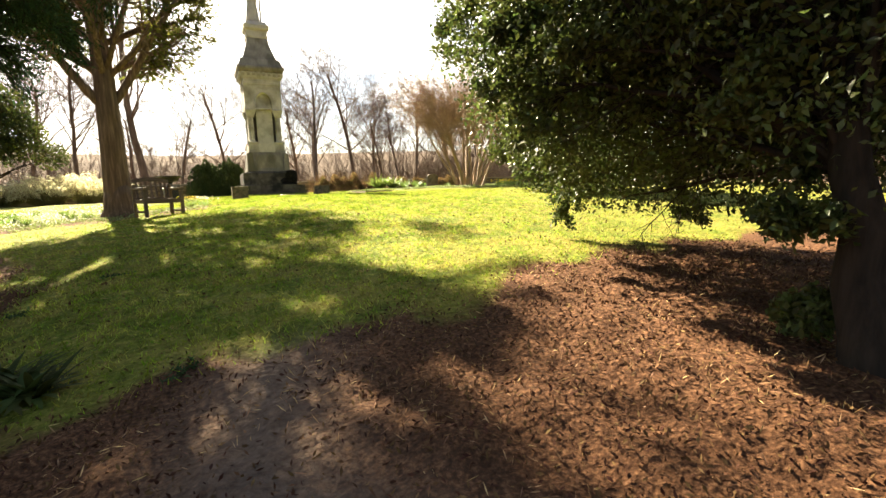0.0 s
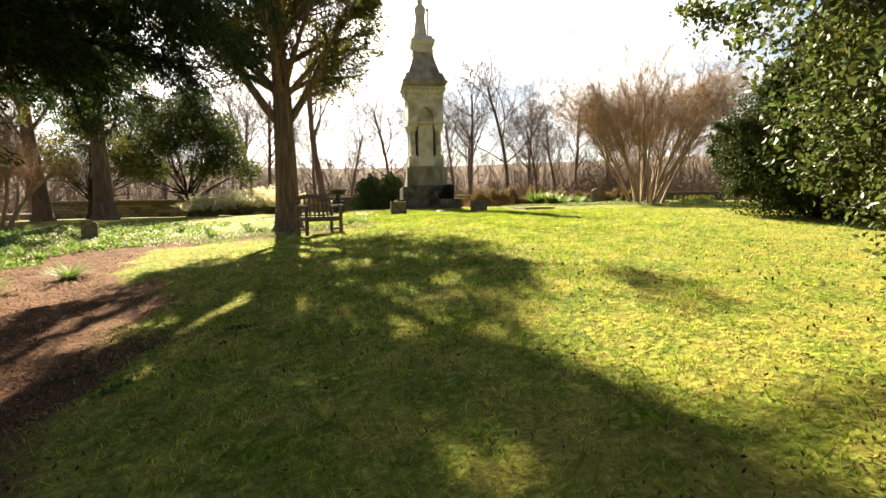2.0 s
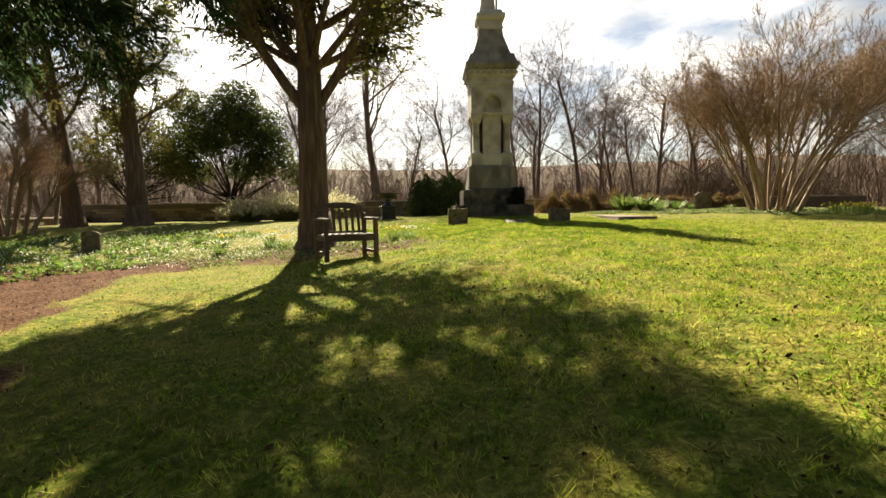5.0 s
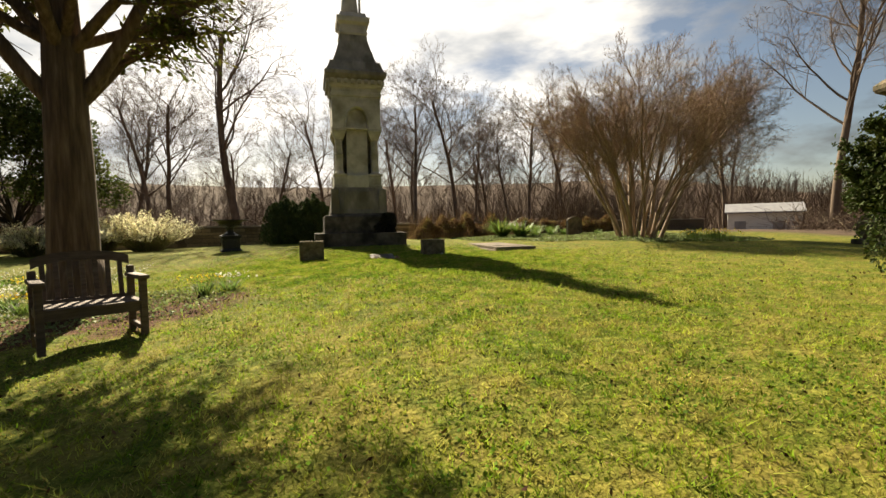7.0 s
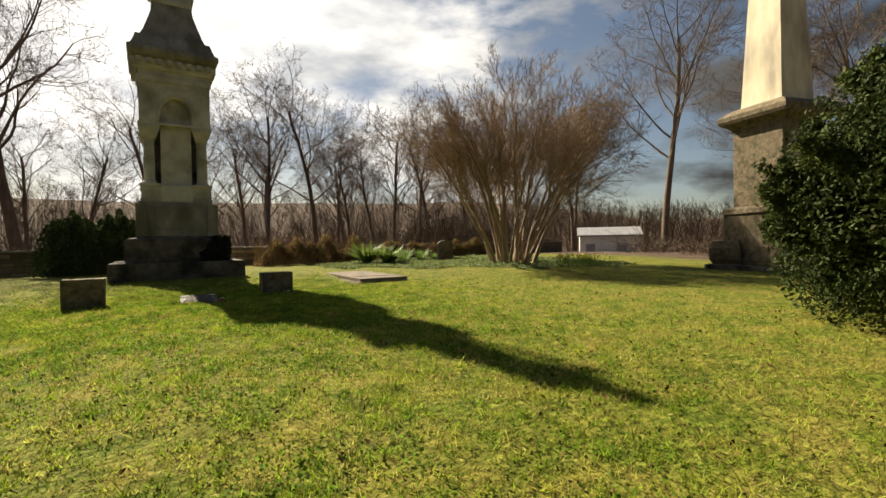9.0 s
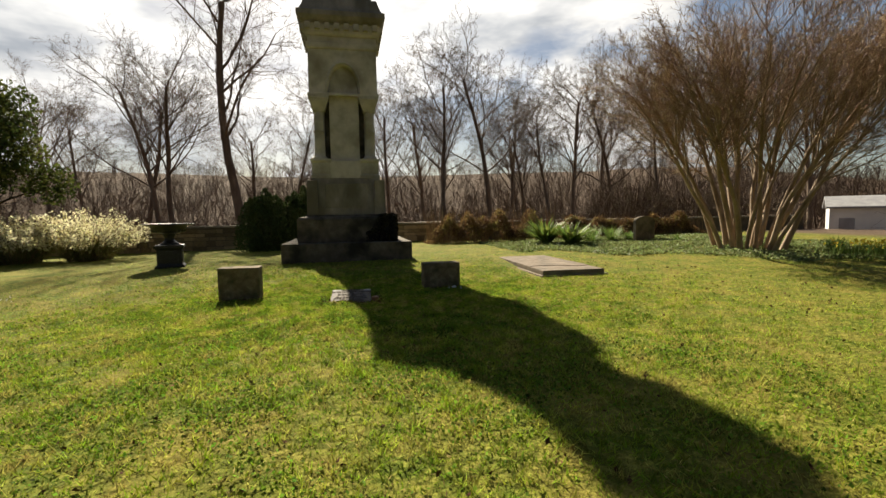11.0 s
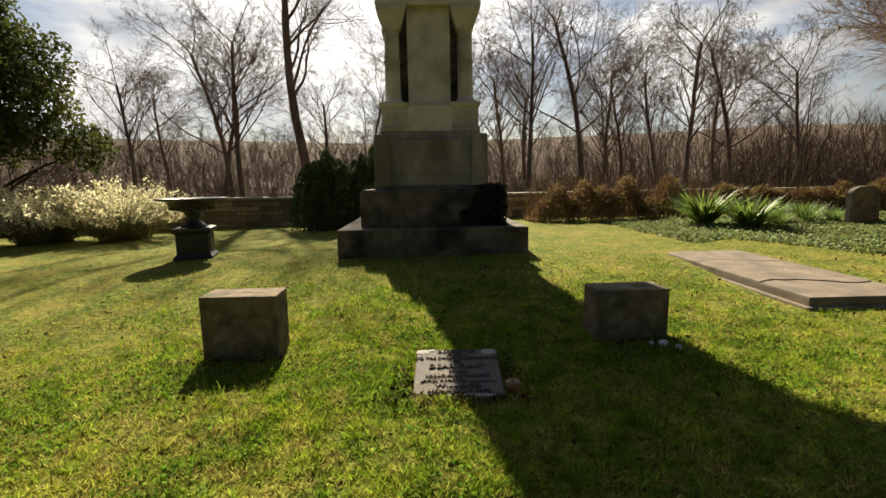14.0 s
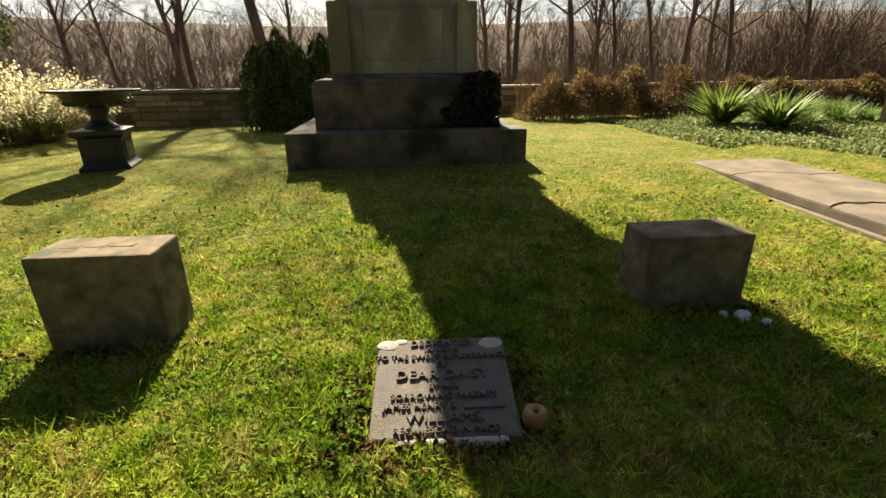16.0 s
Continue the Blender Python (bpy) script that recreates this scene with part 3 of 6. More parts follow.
# ---- the tall monument ----
def monument():
    t = thing("monument", pose(0.315, 6.88, 0.13), "tall weathered sandstone grave monument with niche and statue", "monument")
    part("base_step", worn(block(-1.875, -1.875, -0.3, 1.875, 1.875, 0.58, 0.025), 0.012, 2), DARK_STONE, t, "dark stained stone step")
    part("second_step", worn(block(-1.46, -1.46, 0.58, 1.46, 1.46, 1.27, 0.02), 0.01, 2), DARK_STONE, t, "blackened stone block")
    part("step_moulding", lathe([(1.46, 1.27), (1.40, 1.33), (1.24, 1.36), (1.22, 1.40)], square=True), DARK_STONE, t)
    part("die_block", worn(block(-1.18, -1.18, 1.40, 1.18, 1.18, 2.52, 0.02, top=0.875), 0.008, 2), CAP_STONE, t)
    for sx in (-1, 1):
        part("buttress", block(sx * 1.0 - 0.17, -1.24, 1.40, sx * 1.0 + 0.17, -0.9, 2.45, 0.02, top=0.93), CAP_STONE, t)
    part("die_panel", block(-0.62, -1.165, 1.62, 0.62, -1.0, 2.35, 0.015), CAP_STONE, t, "weathered inscription panel")
    part("plinth", block(-1.0, -1.0, 2.52, 1.0, 1.0, 3.05, 0.015), STONE, t)
    for sx in (-1, 1):
        for sy in (-1, 1):
            part("column_pedestal", lathe([(0.30, 2.52), (0.30, 2.60), (0.27, 2.64), (0.27, 2.98), (0.31, 3.04), (0.31, 3.10)], square=True), STONE, t).location = (sx * 0.73, sy * 0.75, 0)
            c = part("column", lathe([(0.22, 3.10), (0.22, 3.15), (0.175, 3.20), (0.16, 3.25), (0.155, 3.9), (0.175, 3.92), (0.175, 3.96), (0.15, 3.98), (0.145, 4.52), (0.17, 4.55)], 20), STONE, t, smooth=False)
            c.location = (sx * 0.76, sy * 0.77, 0)
            k = part("capital", lathe([(0.165, 4.55), (0.19, 4.62), (0.25, 4.78), (0.285, 4.88), (0.30, 4.90), (0.30, 5.0)], square=True), STONE, t)
            k.location = (sx * 0.745, sy * 0.75, 0)
    part("core", block(-0.60, -0.60, 3.05, 0.60, 0.60, 5.0, 0.01), DARK_STONE, t)
    part("front_panel", worn(block(-0.44, -0.86, 3.05, 0.44, 0.86, 5.02, 0.012), 0.004), STONE, t, "pale inscription panel")
    part("side_panel", block(-0.86, -0.44, 3.05, 0.86, 0.44, 5.02, 0.012), STONE, t)
    # upper block with a pointed niche cut in its front and back
    arch = [(0.46 * math.cos(a) , 5.05 + 0.85 * math.sin(a) ** 0.9) for a in np.linspace(0, math.pi / 2, 9)]
    outline = arch + [(-x, z) for x, z in arch[::-1][1:]]
    faces_of = {}
    def ring(y, pts):
        return [upper.verts.new((x, y, z)) for x, z in pts]
    for s in (-1, 1):
        upper = bmesh.new()
        hole = ring(s * 1.0, outline)
        back = ring(s * 0.84, [(x * 0.93, 5.05 + (z - 5.05) * 0.95) for x, z in outline])
        corners = ring(s * 1.0, [(1.0, 5.02), (1.0, 6.40), (-1.0, 6.40), (-1.0, 5.02)])
        n = len(hole)
        mid = n // 2
        for i in range(n - 1):
            upper.faces.new((hole[i], hole[i + 1], back[i + 1], back[i]))
            upper.faces.new((hole[i], hole[i + 1], corners[1] if i < mid else corners[2]))
        upper.faces.new((corners[0], hole[0], corners[1]))
        upper.faces.new((corners[1], hole[mid], corners[2]))
        upper.faces.new((corners[2], hole[-1], corners[3]))
        upper.faces.new(back)
        bmesh.ops.recalc_face_normals(upper, faces=upper.faces[:])
        faces_of[s] = part("niche_face", upper, STONE, t)
    for sx in (-1, 1):
        part("flank", block(sx * 1.0 - 0.012, -1.0, 5.02, sx * 1.0 + 0.012, 1.0, 6.40, 0.004), STONE, t)
    part("soffit", block(-0.99, -0.99, 5.0, 0.99, 0.99, 5.03, 0), STONE, t)
    for s in (-1, 1):
        hood = []
        for x, z in outline:
            hood.append((Vector((x * 1.1, s * 1.02, 5.05 + (z - 5.05) * 1.07))))
        segs = [(p, q, 0.035, 0.035, 0) for p, q in zip(hood, hood[1:])]
        v, f = tubes(segs, lambda l: 6)
        raw("hood_mould", v, f, STONE, faces_of[s])
        part("string_course", block(-1.06, s * 1.0 - 0.05, 4.98, 1.06, s * 1.0 + 0.05, 5.06, 0.012), STONE, t)
    part("architrave", lathe([(1.02, 6.34), (1.05, 6.38), (1.05, 6.52), (1.01, 6.55), (1.01, 6.72)], square=True), STONE, t)
    frieze = part("frieze", lathe([(1.06, 6.72), (1.10, 6.78), (1.10, 7.02), (1.15, 7.06)], square=True), STONE, t)
    for face in range(4):
        for i in range(8):
            b = part("dentil", block(-0.075, -0.075, -0.09, 0.075, 0.05, 0.09, 0.012), STONE, frieze)
            b.matrix_basis = pose(0, 0, 0, 0, 0, 90 * face) @ Matrix.Translation(((i - 3.5) * 0.28, -1.14, 6.95))
    part("cornice", lathe([(1.13, 7.04), (1.22, 7.12), (1.28, 7.22), (1.28, 7.36), (1.20, 7.42)], square=True), CAP_STONE, t)
    part("cap_roof", worn(lathe([(1.20, 7.40), (1.12, 7.58), (1.07, 7.74), (1.05, 7.80), (0.92, 7.86), (0.84, 8.05), (0.78, 8.25), (0.70, 8.5), (0.61, 8.8), (0.56, 9.1)], square=True), 0.01), CAP_STONE, t, "mossy concave stone cap")
    part("statue_pedestal", lathe([(0.56, 9.1), (0.60, 9.16), (0.60, 9.22), (0.56, 9.26), (0.56, 9.52), (0.68, 9.62), (0.70, 9.82), (0.58, 9.9), (0.52, 10.05)], square=True), STONE, t)
    st = worn(lathe([(0.36, 10.05), (0.38, 10.25), (0.32, 10.7), (0.27, 11.15), (0.30, 11.5), (0.33, 11.75), (0.20, 11.92), (0.11, 12.0), (0.15, 12.1), (0.16, 12.25), (0.08, 12.38)], 14), 0.04, 3)
    s = part("statue", st, STONE, t, "plain draped stone figure", smooth=True)
    s.location.x = -0.08
    part("anchor_shaft", lathe([(0.05, 10.05), (0.05, 11.6), (0.12, 11.65), (0.03, 11.75)], 8), STONE, t).location = (0.34, -0.1, 0)
    # dead vine on the corner of the lower steps
    rg = np.random.default_rng(4)
    pts = np.stack([rg.uniform(0.55, 1.5, 2600), -1.46 - np.abs(rg.normal(0, 0.05, 2600)), rg.uniform(0.5, 1.42, 2600)], 1)
    hump = 0.5 + 0.45 * np.sin(2.2 * pts[:, 0] + 4.6) + 0.25 * np.sin(7 * pts[:, 0]) + 0.35
    pts = pts[(pts[:, 2] < 0.55 + hump * 0.75) & (rg.random(len(pts)) < 0.35 + 0.5 * (pts[:, 0] - 0.55))]
    leaf_cloud("dead_vine", pts, 0.09, VINE_LEAF, t, 0.7, 8, label="blackened dead creeper")
    return t


monument()


# ---- gravestones ----
def lettering(words, size, depth=0.006):
    c = bpy.data.curves.new("text", "FONT")
    c.body, c.size, c.extrude, c.align_x, c.align_y = words, size, depth, "CENTER", "CENTER"
    c.resolution_u = 2
    ob = bpy.data.objects.new("text", c)
    scene.collection.objects.link(ob)
    me = bpy.data.meshes.new_from_object(ob.evaluated_get(bpy.context.evaluated_depsgraph_get()))
    bpy.data.objects.remove(ob)
    bpy.data.curves.remove(c)
    return me


def die_stone(x0, x1, y0, y1, top, label, mat, leanx):
    cx, cy = (x0 + x1) / 2, (y0 + y1) / 2
    z = gz(cx, cy)
    t = thing("headstone", pose(cx, cy, z, leanx, 0, 0), label, "headstone", "pair of low block headstones")
    w, d, h = (x1 - x0) / 2, (y1 - y0) / 2, top - z
    body = part("body", worn(block(-w, -d, -0.25, w, d, h, 0.016), 0.008, 5), mat, t)
    for k, (bx, bl) in enumerate(((-0.19, 0.11), (-0.04, 0.13), (0.12, 0.15))):
        part("raised_letters", block(bx - bl / 2, -0.03, h - 0.004, bx + bl / 2, 0.03, h + 0.005, 0.003), mat, body, "worn raised lettering")
    return t


die_stone(-2.066, -1.335, 0.43, 0.80, 0.56, "low block headstone of rough brown stone, on the lawn", GREY_STONE, 0)
die_stone(1.80, 2.545, 0.43, 0.80, 0.515, "low block headstone of dark grey stone, on the lawn", GREY_STONE, 0)


def plaque():
    t = thing("grave_plaque", pose(0.345, -0.34, gz(0.345, -0.34) + 0.035, 9, 0, -2.5), "dark slanted stone grave plaque with raised lettering", "grave plaque")
    slab = part("slab", worn(block(-0.35, -0.33, -0.14, 0.35, 0.345, 0.05, 0.02), 0.006, 6), PLAQUE_STONE, t)
    roll = lathe([(0.02, -0.25), (0.026, -0.23), (0.026, 0.23), (0.02, 0.25)], 12)
    r = part("base_roll", roll, LICHEN_WHITE, t, "pale rounded lower edge")
    r.matrix_basis = Matrix.Translation((0.03, -0.335, 0.025)) @ pose(0, 0, 0, 0, 90, 0)
    for k, (lx, ly, s) in enumerate(((-0.29, 0.30, 0.045), (0.28, 0.295, 0.05), (-0.22, 0.325, 0.025))):
        b = bmesh.new()
        bmesh.ops.create_uvsphere(b, u_segments=12, v_segments=6, radius=1)
        p = part("lichen_patch", worn(b, 0.3, 1.7), LICHEN_WHITE, slab, "white lichen patch", smooth=True)
        p.matrix_basis = Matrix.Translation((lx, ly, 0.048)) @ Matrix.Diagonal((s * 1.4, s, 0.007, 1))
    rows = [("DEDICATED", 0.062, 0.297), ("IN LOVE", 0.05, 0.245), ("TO THE SWEET REMEMBRANCE", 0.05, 0.19), ("OF", 0.046, 0.13),
            ("DEAR DAISY", 0.088, 0.058), ("BY HER", 0.046, -0.022), ("SORROWING PARENTS", 0.05, -0.085),
            ("JAMES HENRY &", 0.05, -0.145), ("WILLIAMS.", 0.08, -0.215), ("REQUIESCAT IN PACE", 0.05, -0.285)]
    for words, size, y in rows:
        ob = link_mesh("inscription", lettering(words, size), PLAQUE_STONE, slab, "raised stone lettering")
        ob.location = (-0.12 if words.startswith("JAMES") else 0.0, y, 0.056)
    part("worn_letters", block(0.09, -0.165, 0.05, 0.29, -0.128, 0.059, 0.003), PLAQUE_STONE, slab, "worn unreadable lettering")
    return t


plaque()
prof = [(0.004, 0.075), (0.014, 0.082), (0.035, 0.094), (0.055, 0.083), (0.064, 0.055), (0.058, 0.022), (0.035, 0.004), (0.012, 0.0)]
fruit = thing("fruit", pose(0.755, -0.60, gz(0.755, -0.60) + 0.015), "small round brown fruit lying beside the plaque", "fruit")
part("flesh", lathe(prof[::-1], 20), FRUIT, fruit, smooth=True)
part("calyx", lathe([(0.003, 0.07), (0.016, 0.078), (0.010, 0.088)], 8), STUMP_WOOD, fruit, "dark dried calyx")
for x, y, s in ((2.36, 0.18, 0.05), (2.47, 0.10, 0.035), (2.27, 0.24, 0.03)):
    b = bmesh.new()
    bmesh.ops.create_icosphere(b, subdivisions=2, radius=s)
    worn(b, s * 0.35, 14)
    o = part("pebble", b, PEBBLE, None)
    o.location = (x, y, gz(x, y) + s * 0.45)
    tagged(o, "small pale pebble lying in the grass", "pebble", "pebbles by the headstone")


def ledger():
    z = gz(5.4, 3.0) - 0.05
    t = thing("ledger_slab", pose(4.72, 1.22, z, 0.0, 0, -1), "long flat grave slab of worn brown stone, cracked across", "grave slab")
    part("footing", worn(block(-0.08, -0.06, -0.2, 1.62, 3.75, 0.03, 0.02), 0.012), SLAB_STONE, t)
    rng = random.Random(17)
    # two cracks run across in ragged lines, one corner is broken off
    def crack(y):
        return [(1.55 * k / 10, y + rng.uniform(-0.05, 0.05) + 0.12 * math.sin(k * 0.55)) for k in range(11)]
    lines = [[(0.0, 0.0), (1.55, 0.0)], crack(0.85), crack(2.5), [(0.0, 3.42), (0.16, 3.6), (1.55, 3.62)]]
    for k in range(3):
        lo = [(x, y + (0.006 if k else 0)) for x, y in lines[k]]
        hi = [(x, y - 0.006) for x, y in lines[k + 1]]
        pts = lo + hi[::-1]
        bm = bmesh.new()
        a = [bm.verts.new((x, y, 0.025)) for x, y in pts]
        b = [bm.verts.new((x, y, 0.125)) for x, y in pts]
        bm.faces.new(a[::-1])
        top = bm.faces.new(b)
        for i in range(len(pts)):
            bm.faces.new((a[i], a[(i + 1) % len(pts)], b[(i + 1) % len(pts)], b[i]))
        bmesh.ops.recalc_face_normals(bm, faces=bm.faces[:])
        bmesh.ops.bevel(bm, geom=[e for e in top.edges], offset=0.012, segments=2, affect="EDGES")
        p = part("slab_piece", bm, SLAB_STONE, t)
        p.matrix_basis = pose(0.012 * (k - 1), 0, 0.004 + 0.008 * (k % 2), 0.15 * (k - 1), 0, 0)
    return t


ledger()


def tombstone(x, y, w, h, thick, turn, label, mat=DARK_STONE, lean=0):
    t = thing("headstone", on_ground(x, y, turn) @ pose(0, 0, 0, lean, 0, 0), label, "headstone")
    pts = [(-w / 2, -0.2), (w / 2, -0.2), (w / 2, h * 0.8)]
    for a in np.linspace(0.15, math.pi - 0.15, 11):
        pts.append((w * 0.5 * math.cos(a), h * 0.8 + h * 0.2 * math.sin(a)))
    pts.append((-w / 2, h * 0.8))
    bm = extrude_outline(pts, -thick / 2, thick / 2)
    bmesh.ops.bevel(bm, geom=[e for e in bm.edges if e.calc_face_angle(0) > 1.0], offset=0.012, segments=2, affect="EDGES")
    tablet = part("tablet", bm, mat, t)
    part("carved_panel", block(-w * 0.3, -thick / 2 - 0.008, h * 0.45, w * 0.3, -thick / 2 + 0.01, h * 0.68, 0.004), mat, tablet, "worn carved panel")
    return t


tombstone(12.23, 8.2, 0.98, 1.0, 0.16, 8, "dark round-topped headstone standing in the ivy bed")
tombstone(-13.4, -2.2, 0.52, 0.66, 0.13, 12, "small grey upright headstone among the bulbs", GREY_STONE, -3)


def obelisk():
    t = thing("obelisk", pose(18.2, -4.2, gz(18.2, -4.2) - 0.05, 0, 0, -16), "tall yellowed marble obelisk with stained sides on a pedestal", "obelisk")
    part("footing", block(-1.6, -1.6, -0.3, 1.6, 1.6, 0.22, 0.03), DARK_STONE, t)
    part("base_block", block(-1.15, -1.15, 0.22, 1.15, 1.15, 2.05, 0.03), GREY_STONE, t)
    part("base_moulding", lathe([(1.2, 2.05), (1.15, 2.2), (1.0, 2.3)], square=True), GREY_STONE, t)
    part("die", block(-0.92, -0.92, 2.3, 0.92, 0.92, 5.05, 0.03), GREY_STONE, t)
    part("die_panel", block(-0.6, -0.945, 2.7, 0.6, -0.9, 4.7, 0.02), MARBLE, t, "pale inscription panel")
    part("cornice", lathe([(0.92, 5.0), (1.0, 5.15), (1.22, 5.3), (1.27, 5.4), (1.27, 5.55), (1.1, 5.72), (0.8, 5.85)], square=True), GREY_STONE, t)
    part("shaft", worn(lathe([(0.76, 5.8), (0.74, 6.0), (0.42, 13.2), (0.0, 14.0)], square=True), 0.01), MARBLE, t, "yellowed marble shaft")
    return t


obelisk()
t = thing("stone_chest", on_ground(17.7, -2.9, 10), "pale bulging stone chest tomb by the obelisk", "tomb")
part("plinth", block(-1.0, -0.55, -0.1, 1.0, 0.55, 0.18, 0.02), DARK_STONE, t)
body = lathe([(0.42, 0.18), (0.5, 0.35), (0.5, 0.75), (0.42, 1.0), (0.36, 1.02)], square=True)
for v in body.verts:
    v.co.x *= 1.55
part("chest", body, GREY_STONE, t)


# ---- cast iron garden urn ----
def urn():
    t = thing("garden_urn", pose(-4.88, 6.35, gz(-4.88, 6.35), 0, 0, 14) @ Matrix.Scale(1.06, 4), "black cast iron garden urn on a square pedestal", "urn")
    pedestal = part("pedestal", lathe([(0.36, -0.1), (0.36, 0.05), (0.32, 0.09), (0.30, 0.12), (0.30, 0.50), (0.33, 0.53), (0.36, 0.56), (0.36, 0.62), (0.28, 0.64)], square=True), IRON, t)
    for k in range(4):
        p = part("panel", block(-0.21, -0.315, 0.17, 0.21, -0.29, 0.46, 0.01), IRON, pedestal)
        p.matrix_basis = pose(0, 0, 0, 0, 0, 90 * k)
    part("stem", lathe([(0.24, 0.63), (0.25, 0.66), (0.19, 0.70), (0.13, 0.76), (0.115, 0.84), (0.15, 0.88), (0.15, 0.91), (0.19, 0.95)], 24), IRON, t, smooth=True)
    bowl = lathe([(0.18, 0.94), (0.30, 0.97), (0.40, 1.03), (0.44, 1.10), (0.45, 1.15), (0.58, 1.185), (0.66, 1.20), (0.66, 1.225), (0.57, 1.22), (0.44, 1.17), (0.35, 1.08), (0.1, 1.03)], 32)
    bowl = part("bowl", bowl, IRON, t, smooth=True)
    for k in range(24):
        w = 2 * math.pi * k / 24
        g = bmesh.new()
        bmesh.ops.create_uvsphere(g, u_segments=6, v_segments=5, radius=0.045)
        o = part("gadroon", g, IRON, bowl, smooth=True)
        o.location = (0.385 * math.cos(w), 0.385 * math.sin(w), 1.03)
    return t


urn()


# ---- garden benches ----
def bench(width, tall, m, label, mat, group, recline=9):
    """A slatted garden bench with an arched back."""
    t = thing("garden_bench", m, label, "bench", group)
    w, seat = width / 2, 0.43
    for sx in (-1, 1):
        part("front_leg", block(sx * w - 0.035, -0.035, -0.02, sx * w + 0.035, 0.035, 0.66, 0.008), mat, t)
        part("back_leg", block(sx * w - 0.035, 0.50, -0.02, sx * w + 0.035, 0.57, 0.78, 0.008), mat, t)
        part("armrest", block(sx * w - 0.055, -0.07, 0.655, sx * w + 0.055, 0.56, 0.70, 0.014), mat, t)
        part("side_rail", block(sx * w - 0.022, 0.03, seat - 0.11, sx * w + 0.022, 0.51, seat - 0.03, 0.005), mat, t)
        part("lower_stretcher", block(sx * w - 0.02, 0.03, 0.09, sx * w + 0.02, 0.51, 0.14, 0.005), mat, t)
    part("front_rail", block(-w + 0.03, -0.02, seat - 0.12, w - 0.03, 0.02, seat - 0.03, 0.005), mat, t)
    part("back_rail", block(-w + 0.03, 0.50, seat - 0.06, w - 0.03, 0.55, seat + 0.03, 0.005), mat, t)
    for k in range(6):
        y = -0.04 + k * 0.09
        part("seat_slat", block(-w - 0.01, y, seat - 0.03, w + 0.01, y + 0.072, seat - 0.005, 0.006), mat, t)
    # arched top rail and the upright slats under it
    def crown(x):
        return 0.80 + (tall - 0.86) * math.sqrt(max(0.0, 1 - (x / (w + 0.035)) ** 2))
    xs = np.linspace(-w, w, 17)
    pts = [(x, crown(x) + 0.055) for x in xs] + [(x, crown(x) - 0.045) for x in xs[::-1]]
    rail = part("arched_rail", extrude_outline(pts, 0.515, 0.56), mat, t)
    n = max(7, int(width / 0.115))
    for k in range(n):
        x = -w + 0.09 + (width - 0.18) * k / (n - 1)
        part("back_slat", block(x - 0.024, 0.525, seat + 0.02, x + 0.024, 0.55, crown(x) - 0.03, 0.005), mat, rail)
    for o in t.children:
        if o.name.startswith(("back_slat", "arched_rail", "back_rail", "back_leg")):
            o.matrix_basis = Matrix.Translation((0, 0.53, seat)) @ pose(0, 0, 0, -recline, 0, 0) @ Matrix.Translation((0, -0.53, -seat)) if not o.name.startswith("back_leg") else o.matrix_basis
    return t


bench(0.87, 0.98, pose(-4.31, -7.60, gz(-4.31, -7.60), 0, 0, 30) @ Matrix.Scale(1.2, 4), "weathered wooden garden bench with arched slatted back, under the cedar", TEAK_DARK, "garden benches")
bench(1.72, 1.36, pose(-8.02, -15.39, gz(-8.02, -15.39) - 0.01, 0, 0, 118.6) @ Matrix.Diagonal((1, 1.32, 1, 1)), "silvered wooden garden bench with high round slatted back, on mulch", TEAK, "garden benches", 17)
bench(1.15, 0.98, on_ground(-14.6, 10.2, 20), "small pale wooden bench by the far shrubs", TEAK, "garden benches")


# ---- trees ----
def wood(name, segs, mat, parent, k=(9, 6, 4, 3, 3)):
    v, f = tubes(segs, lambda lv: k[min(lv, len(k) - 1)])
    return raw(name, v, f, mat, parent, smooth=True)


def root_flare(r, base, mat, parent):
    b = lathe([(r * 1.75, -0.3), (r * 1.45, 0.0), (r * 1.15, 0.25), (r * 1.02, 0.6), (r * 0.97, 1.0)], 18)
    worn(b, r * 0.22, 2.2)
    o = part("root_flare", b, mat, parent, smooth=True)
    o.location = base
    return o


def scatter_tips(segs, per, spread, rng, levels=(2, 3, 4), flat=0.6):
    pts, dirs = [], []
    for p, q, r0, r1, lv in segs:
        if lv in levels:
            for _ in range(per):
                t = rng.random()
                c = p.lerp(q, t)
                o = Vector((rng.gauss(0, spread), rng.gauss(0, spread), rng.gauss(0, spread * flat)))
                pts.append(c + o)
                dirs.append((q - p).normalized() + Vector((0, 0, -0.15)))
    return pts, dirs


